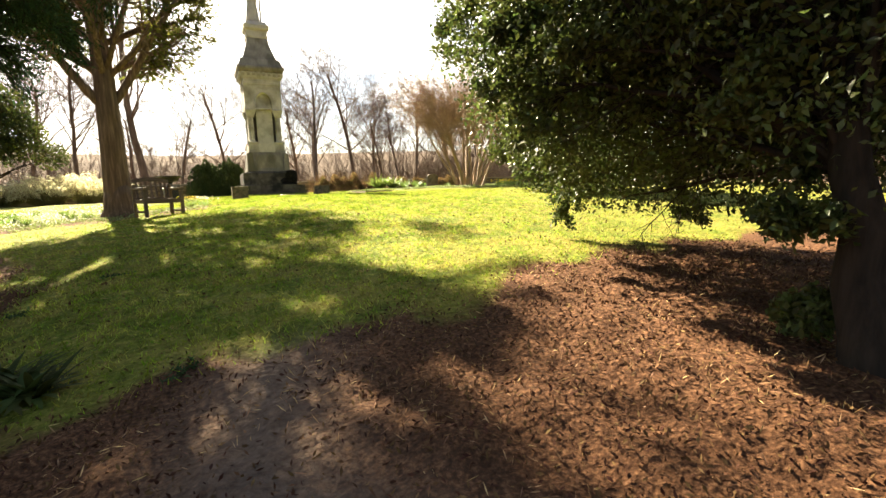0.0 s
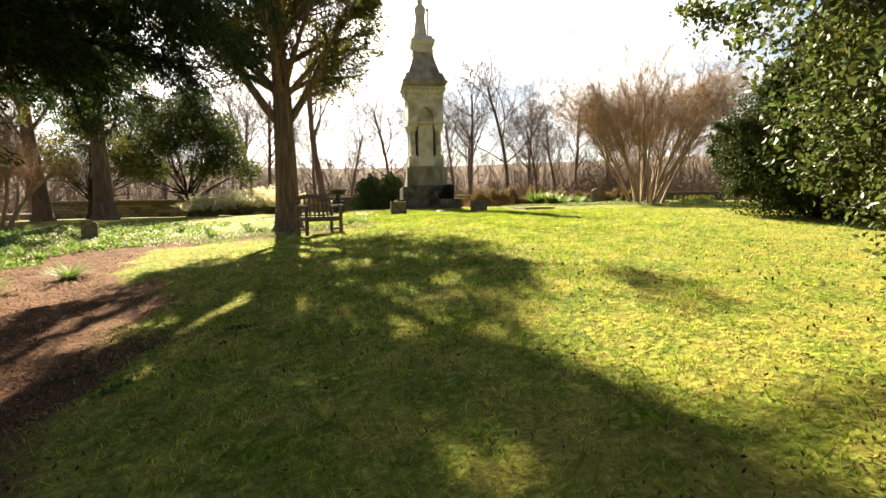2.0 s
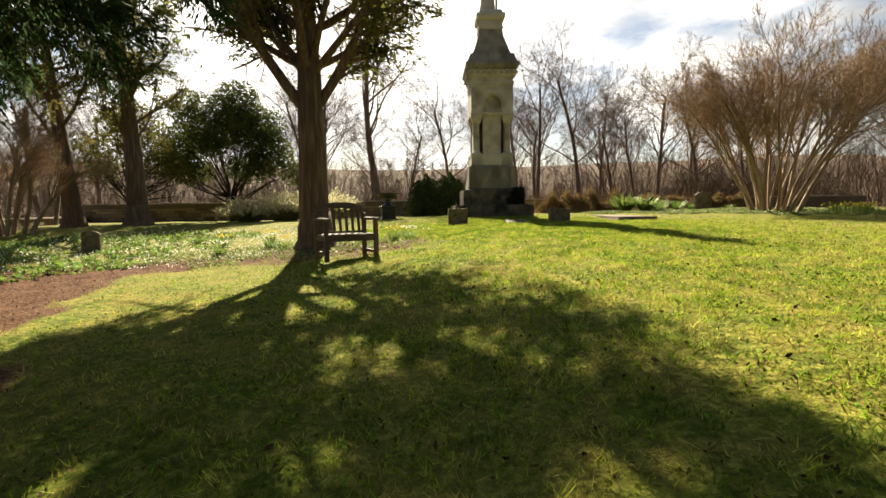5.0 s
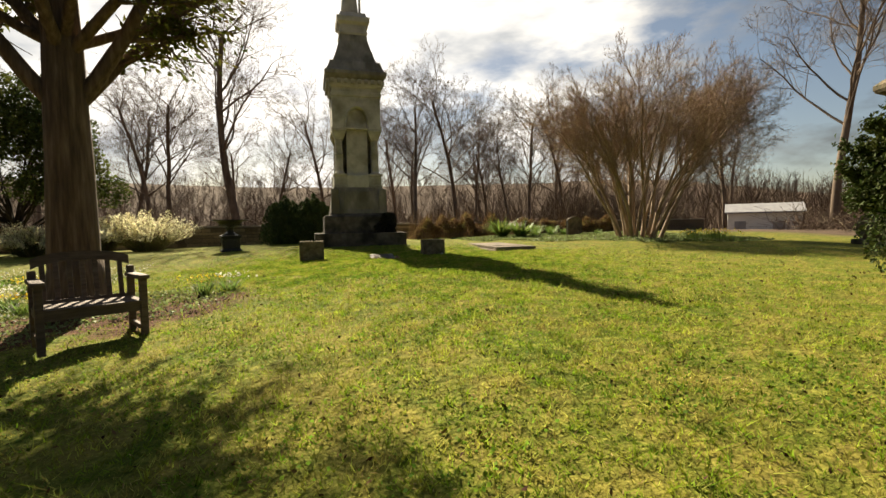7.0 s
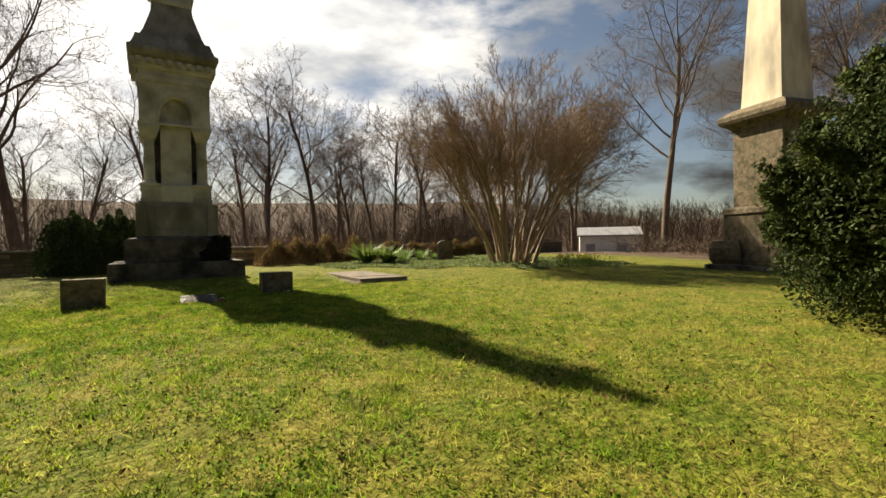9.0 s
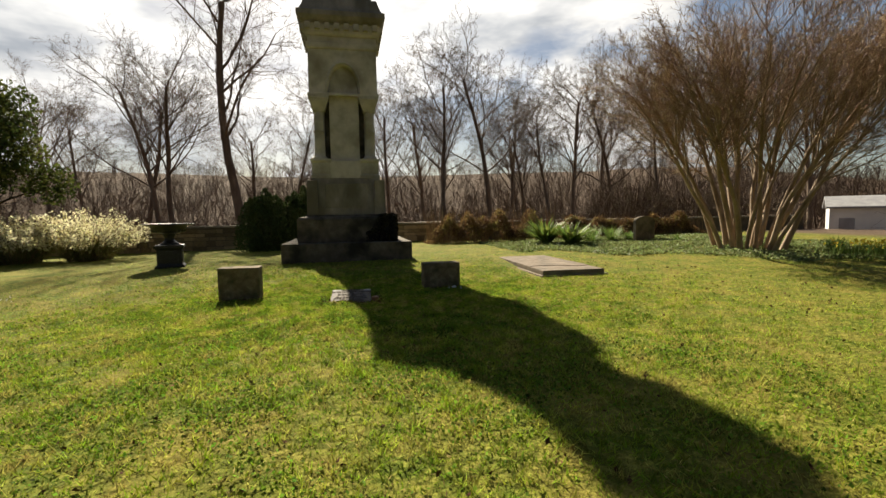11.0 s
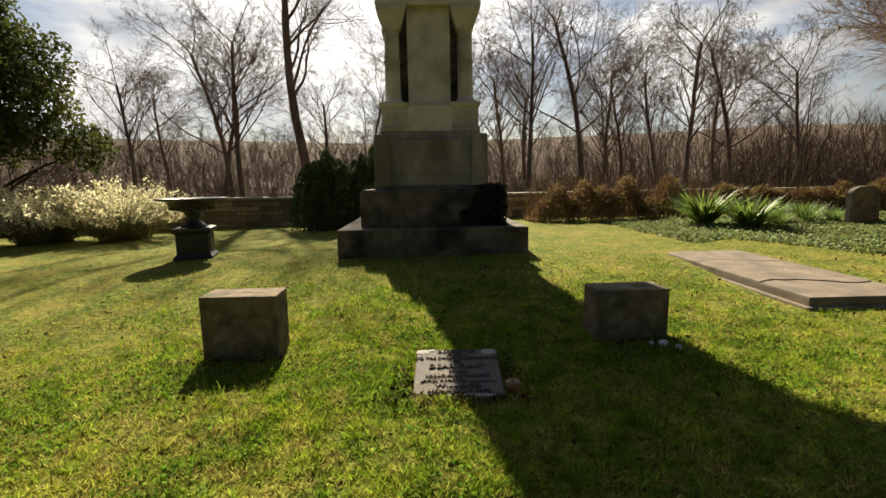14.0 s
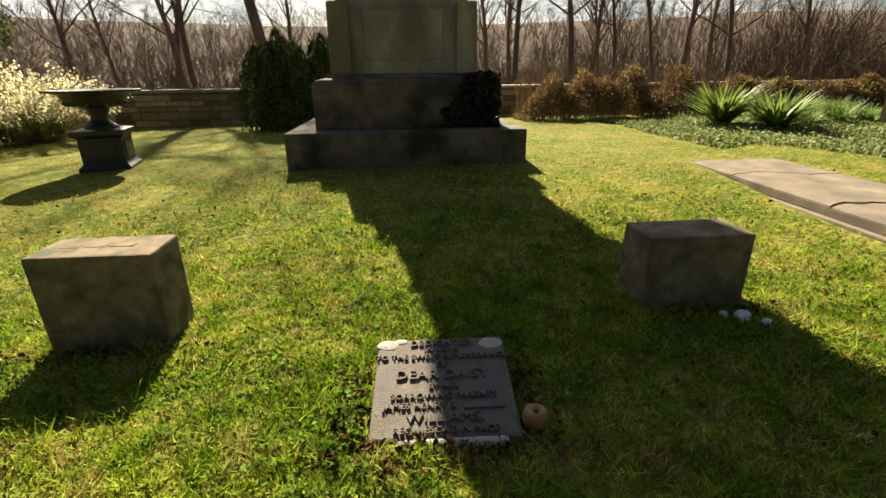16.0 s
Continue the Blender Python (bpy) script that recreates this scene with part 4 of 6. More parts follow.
def cedar(x, y, tall, r, lean, limbs, label, seed, per=5, spread=0.14, size=0.15, leaf=CEDAR_LEAF, forks=(), thin=-0.05):
    """A red cedar: fluted trunk, upswept limbs from a given height, flat ragged sprays."""
    rng = random.Random(seed)
    t = thing("cedar_tree", on_ground(x, y), label, "tree", "cedar trees")
    segs, p, d, rr, n = [], Vector((0, 0, -0.1)), Vector((*lean, 1)).normalized(), r, 14
    trunk_pts = []
    for i in range(n):
        d = (d + Vector((rng.uniform(-1, 1), rng.uniform(-1, 1), 0)) * 0.035).normalized()
        q = p + d * (tall / n)
        r2 = r * (1 - 0.85 * ((i + 1) / n)) + 0.02
        segs.append((p.copy(), q.copy(), rr, r2, 0))
        trunk_pts.append((q.copy(), r2))
        p, rr = q, r2
    trunk = wood("trunk", segs, CEDAR_BARK, t, (16,))
    root_flare(r, (0, 0, 0), CEDAR_BARK, t)
    spec = dict(levels=3, n=[0, 6, 4, 3], wob=[0, .13, .2, .3], up=[0, .07, .03, -.02], kids=[0, 2, 2, 0], start=[0, .2, .15, 1],
                angle=[(0, 0), (25, 60), (25, 65), (20, 60)], ratio=[0, .45, .5, .5], thin=[0, .5, .6, .6], min=0.006)
    br, tips = [], []
    for h0, count, span in limbs:
        for _ in range(count):
            h = h0 + rng.uniform(-0.35, 0.35)
            k = min(n - 1, max(0, int(h / tall * n)))
            q, rq = trunk_pts[k]
            w = rng.uniform(0, 2 * math.pi)
            nd = Vector((math.cos(w), math.sin(w), rng.uniform(0.4, 1.1))).normalized()
            one = []
            grow(one, tips, q, nd, span * rng.uniform(0.75, 1.2), min(rq * 0.5, 0.025 + span * 0.022), 1, spec, rng)
            wood("limb", one, CEDAR_BARK, trunk, (8, 7, 4, 3))
            br += one
    for deg, h, rise, span, thick in forks:
        q, rq = trunk_pts[min(n - 1, int(h / tall * n))]
        w, one = radians(deg), []
        grow(one, tips, q - Vector((0, 0, 0.25)), Vector((math.cos(w), math.sin(w), rise)).normalized(), span, thick, 1, spec, rng)
        wood("limb", one, CEDAR_BARK, trunk, (9, 8, 4, 3))
        br += one
    pts, dirs = scatter_tips(br, per, spread, rng, (2, 3))
    kept = [noise.noise(p * 0.75 + Vector((seed, 0, 0))) > thin for p in pts]
    pts, dirs = [p for p, k in zip(pts, kept) if k], [d for d, k in zip(dirs, kept) if k]
    if pts:
        leaf_cloud("crown", pts, size, leaf, t, 0.42, seed, dirs=dirs)
    return t


cedar(-5.85, -4.3, 13.5, 0.41, (-0.02, 0.0), [(4.6, 4, 3.6), (5.4, 6, 4.2), (6.4, 6, 4.6), (7.4, 6, 4.6), (8.4, 4, 4.2), (9.6, 4, 3.6), (11.0, 3, 2.8), (12.4, 3, 1.8)],
      "big red cedar with stripped lower trunk and upswept limbs", 11, per=9, spread=0.15, size=0.16, thin=0.12,
      forks=((8, 3.3, 1.5, 5.2, 0.15), (188, 3.2, 1.4, 5.4, 0.16), (262, 3.9, 1.0, 4.6, 0.12), (330, 4.4, 0.9, 4.4, 0.11), (60, 3.8, 1.2, 4.6, 0.12), (140, 4.0, 0.9, 4.6, 0.12)))
cedar(-19.8, 5.6, 13, 0.38, (-0.05, 0), [(3.4, 2, 3.5), (5.0, 4, 3.2), (6.6, 5, 3.0), (8.2, 5, 2.4), (9.6, 4, 1.8)], "slender cedar with olive sprays near the stone wall", 12, per=4)
cedar(-17.4, 6.6, 14, 0.48, (0.01, 0), [(3.9, 3, 2.4), (5.2, 5, 3.0), (6.8, 5, 3.0), (8.6, 5, 2.4), (10.4, 4, 1.8)], "tall cedar with a thick ridged trunk in the bulb bed", 13, per=3)


def dark_conifer():
    """A large spreading conifer whose drooping boughs hang over the bench."""
    rng = random.Random(21)
    x, y = -12.6, -17.2
    t = thing("conifer_tree", on_ground(x, y), "large dark spreading conifer with drooping boughs over the bench", "tree")
    segs = []
    for i in range(10):
        segs.append((Vector((0, 0, i * 0.9 - 0.2)), Vector((0.02 * i, 0.01 * i, i * 0.9 + 0.7)), 0.48 - 0.04 * i, 0.44 - 0.04 * i, 0))
    trunk = wood("trunk", segs, DARK_BARK, t, (14,))
    spec = dict(levels=3, n=[0, 9, 5, 3], wob=[0, .08, .13, .2], up=[0, -.012, -.05, -.06], kids=[0, 4, 3, 0], start=[0, .22, .1, 1],
                angle=[(0, 0), (35, 70), (30, 60), (20, 60)], ratio=[0, .30, .42, .5], thin=[0, .4, .6, .6], min=0.006)
    br, tips, pts_at = [], [], []
    for deg, h, span in ((20, 4.3, 6.5), (33, 4.9, 7.6), (44, 4.5, 8.0), (52, 5.6, 8.6), (62, 4.8, 7.0), (38, 6.4, 8.2), (26, 5.9, 7.2), (75, 5.2, 5.5), (8, 5.4, 5.5), (48, 7.2, 7.4), (95, 5.5, 4.5), (-20, 6.0, 4.5), (150, 5.5, 4.5), (220, 5.5, 4.5), (57, 6.5, 9.0), (40, 5.3, 8.8), (50, 5.9, 9.4), (60, 5.4, 8.6), (68, 6.1, 8.4), (30, 5.2, 8.4)):
        w = radians(deg)
        grow(br, tips, Vector((0, 0, h)), Vector((math.cos(w), math.sin(w), 0.10)).normalized(), span, 0.10, 1, spec, rng)
        wood("bough", br[len(pts_at):], DARK_BARK, trunk, (8, 6, 4, 3))
        pts_at = br[:]
    pts, dirs = scatter_tips(br, 9, 0.09, rng, (2, 3), 0.5)
    leaf_cloud("crown", pts, 0.125, DARK_CONIFER, t, 0.2, 5, dirs=dirs)
    return t


dark_conifer()


def blob_points(n, centre, radii, seed, keep=None, shell=0.55, lumps=9, lump=0.33):
    """Points for a leafy mass: denser in its outer shell, broken up by lumps and gaps."""
    rg = np.random.default_rng(seed)
    d = rg.normal(size=(n, 3))
    d /= np.linalg.norm(d, axis=1, keepdims=True)
    rad = shell + (1 - shell) * rg.random(n) ** 0.55
    ax = rg.normal(size=(lumps, 3))
    ax /= np.linalg.norm(ax, axis=1, keepdims=True)
    bulge = 1 + lump * (np.max(d @ ax.T, axis=1) - 0.75) + 0.07 * np.sin(11 * d[:, 0] + 3) * np.sin(13 * d[:, 2]) * np.sin(9 * d[:, 1])
    p = np.array(centre) + d * (rad * bulge)[:, None] * np.array(radii)
    gap = np.sin(5.1 * p[:, 0]) * np.sin(4.3 * p[:, 1] + 1) * np.sin(4.9 * p[:, 2] + 2)
    p = p[gap > -0.42]
    return p[keep(p)] if keep is not None else p


def evergreen(name, x, y, label, clumps, count, size, leaf, seed, floor, fork, trunk_r=0.12, limbs=26, shell=0.35, sprays=0, droop=0.0, shoots=0):
    """A dense broadleaf evergreen: short trunk, limbs into several leafy masses, thousands of small leaves."""
    rng = random.Random(seed)
    t = thing(name, on_ground(x, y), label, "shrub" if "shrub" in name else "tree")
    segs = []
    p, top = Vector((0, 0, -0.2)), Vector(fork)
    for i in range(6):
        q = Vector((0, 0, -0.2)).lerp(top, (i + 1) / 6) + Vector((rng.uniform(-.06, .06), rng.uniform(-.06, .06), 0))
        segs.append((p.copy(), q.copy(), trunk_r * (1 - .08 * i), trunk_r * (1 - .08 * (i + 1)), 0))
        p = q
    trunk = wood("trunk", segs, DARK_BARK, t, (12,))
    spec = dict(levels=3, n=[0, 6, 4, 3], wob=[0, .16, .25, .3], up=[0, .0, .0, .0], kids=[0, 2, 2, 0], start=[0, .35, .2, 1],
                angle=[(0, 0), (25, 60), (25, 60), (20, 60)], ratio=[0, .28, .5, .5], thin=[0, .45, .6, .6], min=0.005)
    tips = []
    total = sum(r[0] * r[1] * r[2] for c, r in clumps) ** 1.0
    pts = []
    for k, (c, r) in enumerate(clumps):
        for _ in range(max(2, limbs // len(clumps))):
            d = Vector((rng.gauss(0, 1), rng.gauss(0, 1), rng.gauss(0, 0.8))).normalized()
            e = Vector(c) + Vector([d[i] * r[i] * 0.62 for i in range(3)])
            e.z = max(e.z, floor + 0.2)
            s = segs[rng.randrange(3, 6)][1]
            one = []
            grow(one, tips, s, (e - s).normalized(), (e - s).length * 0.78, trunk_r * 0.18, 1, spec, rng)
            wood("limb", one, DARK_BARK, trunk, (7, 6, 4, 3))
        n = int(count * r[0] * r[1] * r[2] / total)
        pts.append(blob_points(n, c, r, seed + k, lambda p: p[:, 2] > floor + 0.25 * np.sin(2.3 * p[:, 0] + 1.7 * p[:, 1]), shell))
    # ragged leafy sprays reach past the mass
    reach = dict(levels=3, n=[0, 6, 4, 3], wob=[0, .12, .2, .25], up=[0, -droop, -droop, -droop], kids=[0, 2, 2, 0], start=[0, .1, .1, 1],
                 angle=[(0, 0), (25, 60), (25, 60), (20, 60)], ratio=[0, .42, .5, .5], thin=[0, .5, .6, .6], min=0.004)
    twigs = []
    for k in range(sprays):
        c, r = clumps[k % len(clumps)]
        d = Vector((rng.gauss(0, 1), rng.gauss(0, 1), rng.gauss(0, 0.7))).normalized()
        s = Vector(c) + Vector([d[i] * r[i] * 0.55 for i in range(3)])
        if s.z < floor + 0.1:
            continue
        grow(twigs, tips, s, (d + Vector((0, 0, 0.1))).normalized(), min(r) * rng.uniform(0.35, 0.62), 0.016, 1, reach, rng)
    for k in range(shoots):
        w, h = rng.uniform(0, 2 * math.pi), rng.uniform(0.15, 1.3)
        d = Vector((math.cos(w), math.sin(w), rng.uniform(-0.1, 0.5))).normalized()
        grow(twigs, tips, Vector((0.12 * math.cos(w), 0.12 * math.sin(w), h)), d, rng.uniform(0.2, 0.45), 0.010, 1, reach, rng)
    if twigs:
        tagged(wood("twig_tangle", twigs, DARK_BARK, t, (4, 4, 3, 3)), kind="stuff")
        more, _ = scatter_tips(twigs, 4, size * 0.6, rng, (2, 3), 1.0)
        more = np.array([tuple(p) for p in more])
        pts.append(more[more[:, 2] > min(floor - 0.5, 0.05)] if shoots else more[more[:, 2] > floor - 0.5])
    leaf_cloud("crown", np.concatenate(pts), size, leaf, t, 0.55, seed)
    return t


evergreen("evergreen_tree", 0.35, -22.35, "overgrown dark evergreen tree with bare lower twigs over mulch",
          [((1.3, 2.7, 3.2), (2.3, 2.7, 2.4)), ((1.2, 0.9, 3.3), (1.9, 2.0, 2.4)), ((0.4, 2.9, 3.9), (1.6, 1.9, 2.0)), ((2.2, 3.9, 2.5), (1.9, 1.7, 1.8)), ((0.0, 0.1, 3.0), (1.2, 1.2, 2.0)), ((2.6, 2.0, 2.4), (1.9, 2.2, 1.7)), ((-0.2, 1.8, 2.9), (1.2, 1.3, 1.1))], 165000, 0.066, BOX_LEAF, 31, 0.95, (0.15, 0.25, 1.9), trunk_r=0.17, limbs=60, shell=0.3, sprays=110, droop=0.03, shoots=4)
evergreen("evergreen_shrub", 9.1, -10.3, "large dense evergreen shrub with broad leaves down to the grass",
          [((0.2, 0.0, 1.5), (2.5, 2.6, 2.0)), ((1.0, -0.5, 3.7), (1.8, 1.8, 2.3)), ((-0.5, 0.4, 2.2), (1.6, 1.7, 1.7)), ((0.3, 0.0, 3.2), (1.5, 1.5, 1.6))], 90000, 0.085, HOLLY_LEAF, 32, 0.0, (0, 0, 1.5), limbs=18, shell=0.4, sprays=130)
evergreen("magnolia_tree", -15.0, 12.4, "dark evergreen magnolia with a low forked trunk",
          [((-2.9, 0.2, 4.9), (1.6, 1.5, 1.2)), ((2.3, -0.3, 4.2), (1.5, 1.5, 1.5)), ((0.1, 0.6, 7.2), (1.6, 1.6, 1.5)), ((-1.6, -1.3, 6.4), (1.3, 1.3, 1.3)), ((1.7, 1.0, 6.0), (1.3, 1.4, 1.3)), ((3.6, 0.4, 3.0), (1.0, 1.0, 0.9)), ((-0.4, -1.9, 4.6), (1.2, 1.2, 1.0)), ((-4.2, 0.5, 4.0), (1.0, 1.0, .9)), ((-2.4, -0.4, 3.2), (1.6, 1.4, 1.0)), ((1.3, -0.7, 3.2), (1.5, 1.3, 0.9)), ((0.2, -0.2, 5.6), (1.8, 1.5, 1.3))],
          32000, 0.17, MAGNOLIA_LEAF, 33, 2.0, (-0.2, 0, 1.4), trunk_r=0.36, limbs=22, shell=0.15)
evergreen("magnolia_tree", -20.0, 10.0, "olive evergreen tree with open crown behind the cedars",
          [((-1.6, 0.2, 4.2), (1.5, 1.4, 1.2)), ((1.5, -0.3, 4.0), (1.5, 1.5, 1.4)), ((0.2, 0.4, 5.6), (1.7, 1.7, 1.5)), ((2.4, 0.3, 3.0), (1.0, 1.0, .9)), ((-0.9, -0.9, 3.0), (1.0, 1.0, .8))],
          9000, 0.16, CEDAR_LEAF, 34, 2.0, (0.2, 0, 1.6), trunk_r=0.26, limbs=30, shell=0.2)


def arborvitae(x, y, tall, wide, seed):
    t = thing("arborvitae", on_ground(x, y), "dark green arborvitae shrub of upright plumes before the wall", "shrub", "pair of arborvitae")
    rg = np.random.default_rng(seed)
    pts, dirs = [], []
    for k in range(15):
        far = 0.0 if k == 0 else math.sqrt(k / 15) * 0.72
        w0 = 2.4 * k + seed
        cx, cy = wide * far * math.cos(w0), wide * far * math.sin(w0)
        top = tall * (1.0 - 0.42 * far ** 1.6) * rg.uniform(0.86, 1.04)
        n = 1100
        z = rg.random(n) ** 0.9
        rad = wide * 0.42 * np.sqrt(np.clip(1 - z, 0, 1)) * (0.5 + 0.5 * rg.random(n) ** 0.5) * np.where(z < 0.12, 0.75, 1.0)
        w = rg.uniform(0, 2 * np.pi, n)
        pts.append(np.stack([cx * (1 - 0.15 * z) + rad * np.cos(w), cy * (1 - 0.15 * z) + rad * np.sin(w), z * top], 1))
        dirs.append(np.stack([np.cos(w) * 0.4, np.sin(w) * 0.4, np.ones(n)], 1))
    pts, dirs = np.concatenate(pts), np.concatenate(dirs)
    leaf_cloud("foliage", pts, 0.12, ARBOR_LEAF, t, 0.4, seed, dirs=dirs)
    part("stem", lathe([(0.08, -0.1), (0.06, tall * 0.5), (0.02, tall * 0.8)], 8), DARK_BARK, t)


arborvitae(-3.0, 11.6, 2.5, 1.3, 41)
arborvitae(-1.5, 12.0, 2.65, 1.2, 42)


def crape_myrtle(x, y, stems, tall, spread, seed, label, kids=3):
    """Many smooth stems from one base, forking into a broad fan of fine twigs."""
    rng = random.Random(seed)
    t = thing("crape_myrtle", on_ground(x, y), label, "tree", "crape myrtles")
    spec = dict(levels=3, n=[9, 6, 5, 3], wob=[.10, .16, .22, .28], up=[.0, .03, .03, .03], out=[.035, .035, .04, .03], kids=[2, kids, 3, 0], start=[.42, .28, .2, 1],
                angle=[(16, 42), (20, 46), (22, 52), (20, 50)], ratio=[.56, .52, .50, .5], thin=[.5, .5, .55, .6], min=0.006, end=0.25)
    fine, boughs = [], []
    for k in range(stems):
        br, tips = [], []
        w = 2.4 * k + rng.uniform(-.3, .3)
        s = spread * math.sqrt((k + 0.5) / stems)
        base = Vector((0.95 * math.cos(w) * s, 0.95 * math.sin(w) * s, -0.1))
        d = Vector((math.cos(w) * s * 0.34, math.sin(w) * s * 0.34, 1)).normalized()
        grow(br, tips, base, d, tall * (0.76 - 0.14 * s) * rng.uniform(0.92, 1.05), rng.uniform(0.06, 0.105), 0, spec, rng)
        wood("stem", [s for s in br if s[4] == 0], MYRTLE_BARK, t, (7, 5))
        boughs += [s for s in br if s[4] == 1]
        fine += [s for s in br if s[4] > 1]
    tagged(wood("branchwork", boughs, MYRTLE_BARK, t, (7, 5)), kind="stuff")
    tagged(wood("twiggery", fine, TWIG, t, (3,)), kind="stuff")
    return t


crape_myrtle(12.9, 3.9, 19, 8.5, 1.0, 51, "large bare crape myrtle with many smooth tan stems")
crape_myrtle(-20.3, 2.6, 11, 5.6, 0.95, 52, "bare crape myrtle with spreading tan stems by the wall", 2)


SPEC_TALL = dict(levels=4, n=[11, 7, 5, 4, 2], wob=[.09, .17, .24, .28, .3], up=[.02, .05, .03, .02, .0], kids=[2, 2, 1, 2, 0], start=[.38, .3, .25, .2, 1],
                 angle=[(28, 62), (25, 58), (28, 62), (25, 62), (0, 0)], ratio=[.50, .52, .62, .60, .5], thin=[.45, .52, .58, .62, .6], min=0.009, end=0.2)


def bare_tree(seed, tall, r, lean=(0, 0), bark=GREY_BARK):
    rng = random.Random(seed)
    t = thing("bare_tree", pose(0, 0, 0), "leafless grey-brown forest tree with fine branching", "tree", "bare trees beyond the wall")
    br, tips = [], []
    grow(br, tips, Vector((0, 0, -0.3)), Vector((*lean, 1)).normalized(), tall, r, 0, SPEC_TALL, rng)
    wood("trunk", [s for s in br if s[4] == 0], bark, t, (9,))
    tagged(wood("branchwork", [s for s in br if s[4] > 0], bark, t, (6, 5, 4, 3, 3)), kind="stuff")
    return t


models = [bare_tree(61 + k, h, r, ln) for k, (h, r, ln) in enumerate(((13.0, 0.30, (-0.12, 0)), (12.0, 0.24, (0.05, 0)), (14.0, 0.26, (0.0, 0.05)), (11.0, 0.20, (0.1, 0.0)), (12.5, 0.22, (-0.05, 0.05))))]
spots = [(-5.6, 20.4, 0, 1.05), (-9.9, 22.4, 1, 0.82), (-22.0, 33.0, 2, 0.9), (-4.6, 34.0, 3, 1.0), (7.0, 25.0, 4, 0.95), (11.6, 28.0, 2, 1.0), (15.9, 36.0, 1, 1.1), (15.2, 28.8, 3, 0.9),
         (14.8, 23.6, 4, 0.72), (16.8, 23.8, 1, 0.9), (23.2, 29.0, 2, 0.95), (22.6, 22.3, 3, 0.9), (7.6, 35.5, 1, 1.05), (4.0, 34.0, 4, 1.0), (24.8, 5.6, 4, 1.12),
         (-16.0, 34.0, 4, 1.1), (-12.5, 27.5, 2, 0.85), (-29.5, 25.0, 1, 0.95), (-31.0, 14.0, 3, 0.9), (-33.0, 4.0, 4, 0.85), (-30.0, -3.0, 2, 0.8), (-35.0, -9.0, 1, 0.8), (-28.5, 19.0, 0, 0.8),
         (31.0, 18.0, 1, 1.0), (34.0, 2.0, 4, 1.1), (36.0, -8.0, 2, 1.0), (0.5, 40.0, 2, 1.05), (19.0, 41.0, 4, 1.0), (-9.0, 41.0, 1, 1.0), (28.0, 38.0, 0, 0.95), (-24.0, 42.0, 4, 1.0),
         (-38.0, 30.0, 2, 1.0), (-42.0, 12.0, 1, 1.0), (40.0, 26.0, 3, 1.1), (12.0, 46.0, 0, 1.0), (26.0, -13.0, 1, 1.1), (30.5, -3.0, 3, 1.15)]
rng = random.Random(5)
used = set()
for x, y, k, s in spots:
    x, y, s = x * 1.42, (y + 6) * 1.42 - 6, s * 1.36
    m = pose(x, y, gz(x, y) - 0.1, 0, 0, rng.uniform(0, 360) if k else rng.uniform(-25, 25)) @ Matrix.Scale(s, 4)
    if k not in used:
        models[k].matrix_basis = m
        used.add(k)
    else:
        c = copy_thing(models[k], m)
        c.matrix_basis = m
small = bare_tree(71, 5.0, 0.13, (0.02, 0.0), DARK_BARK)
small.matrix_basis = on_ground(-15.7, -12.3, 30)
tagged(small, "small dark leafless tree with low spreading branches by the wall", "tree")
lean_tree = bare_tree(72, 4.6, 0.12, (0.5, 0.15))
lean_tree.matrix_basis = on_ground(-23.0, 8.4, 80)
tagged(lean_tree, "low leafless tree leaning along the wall", "tree")


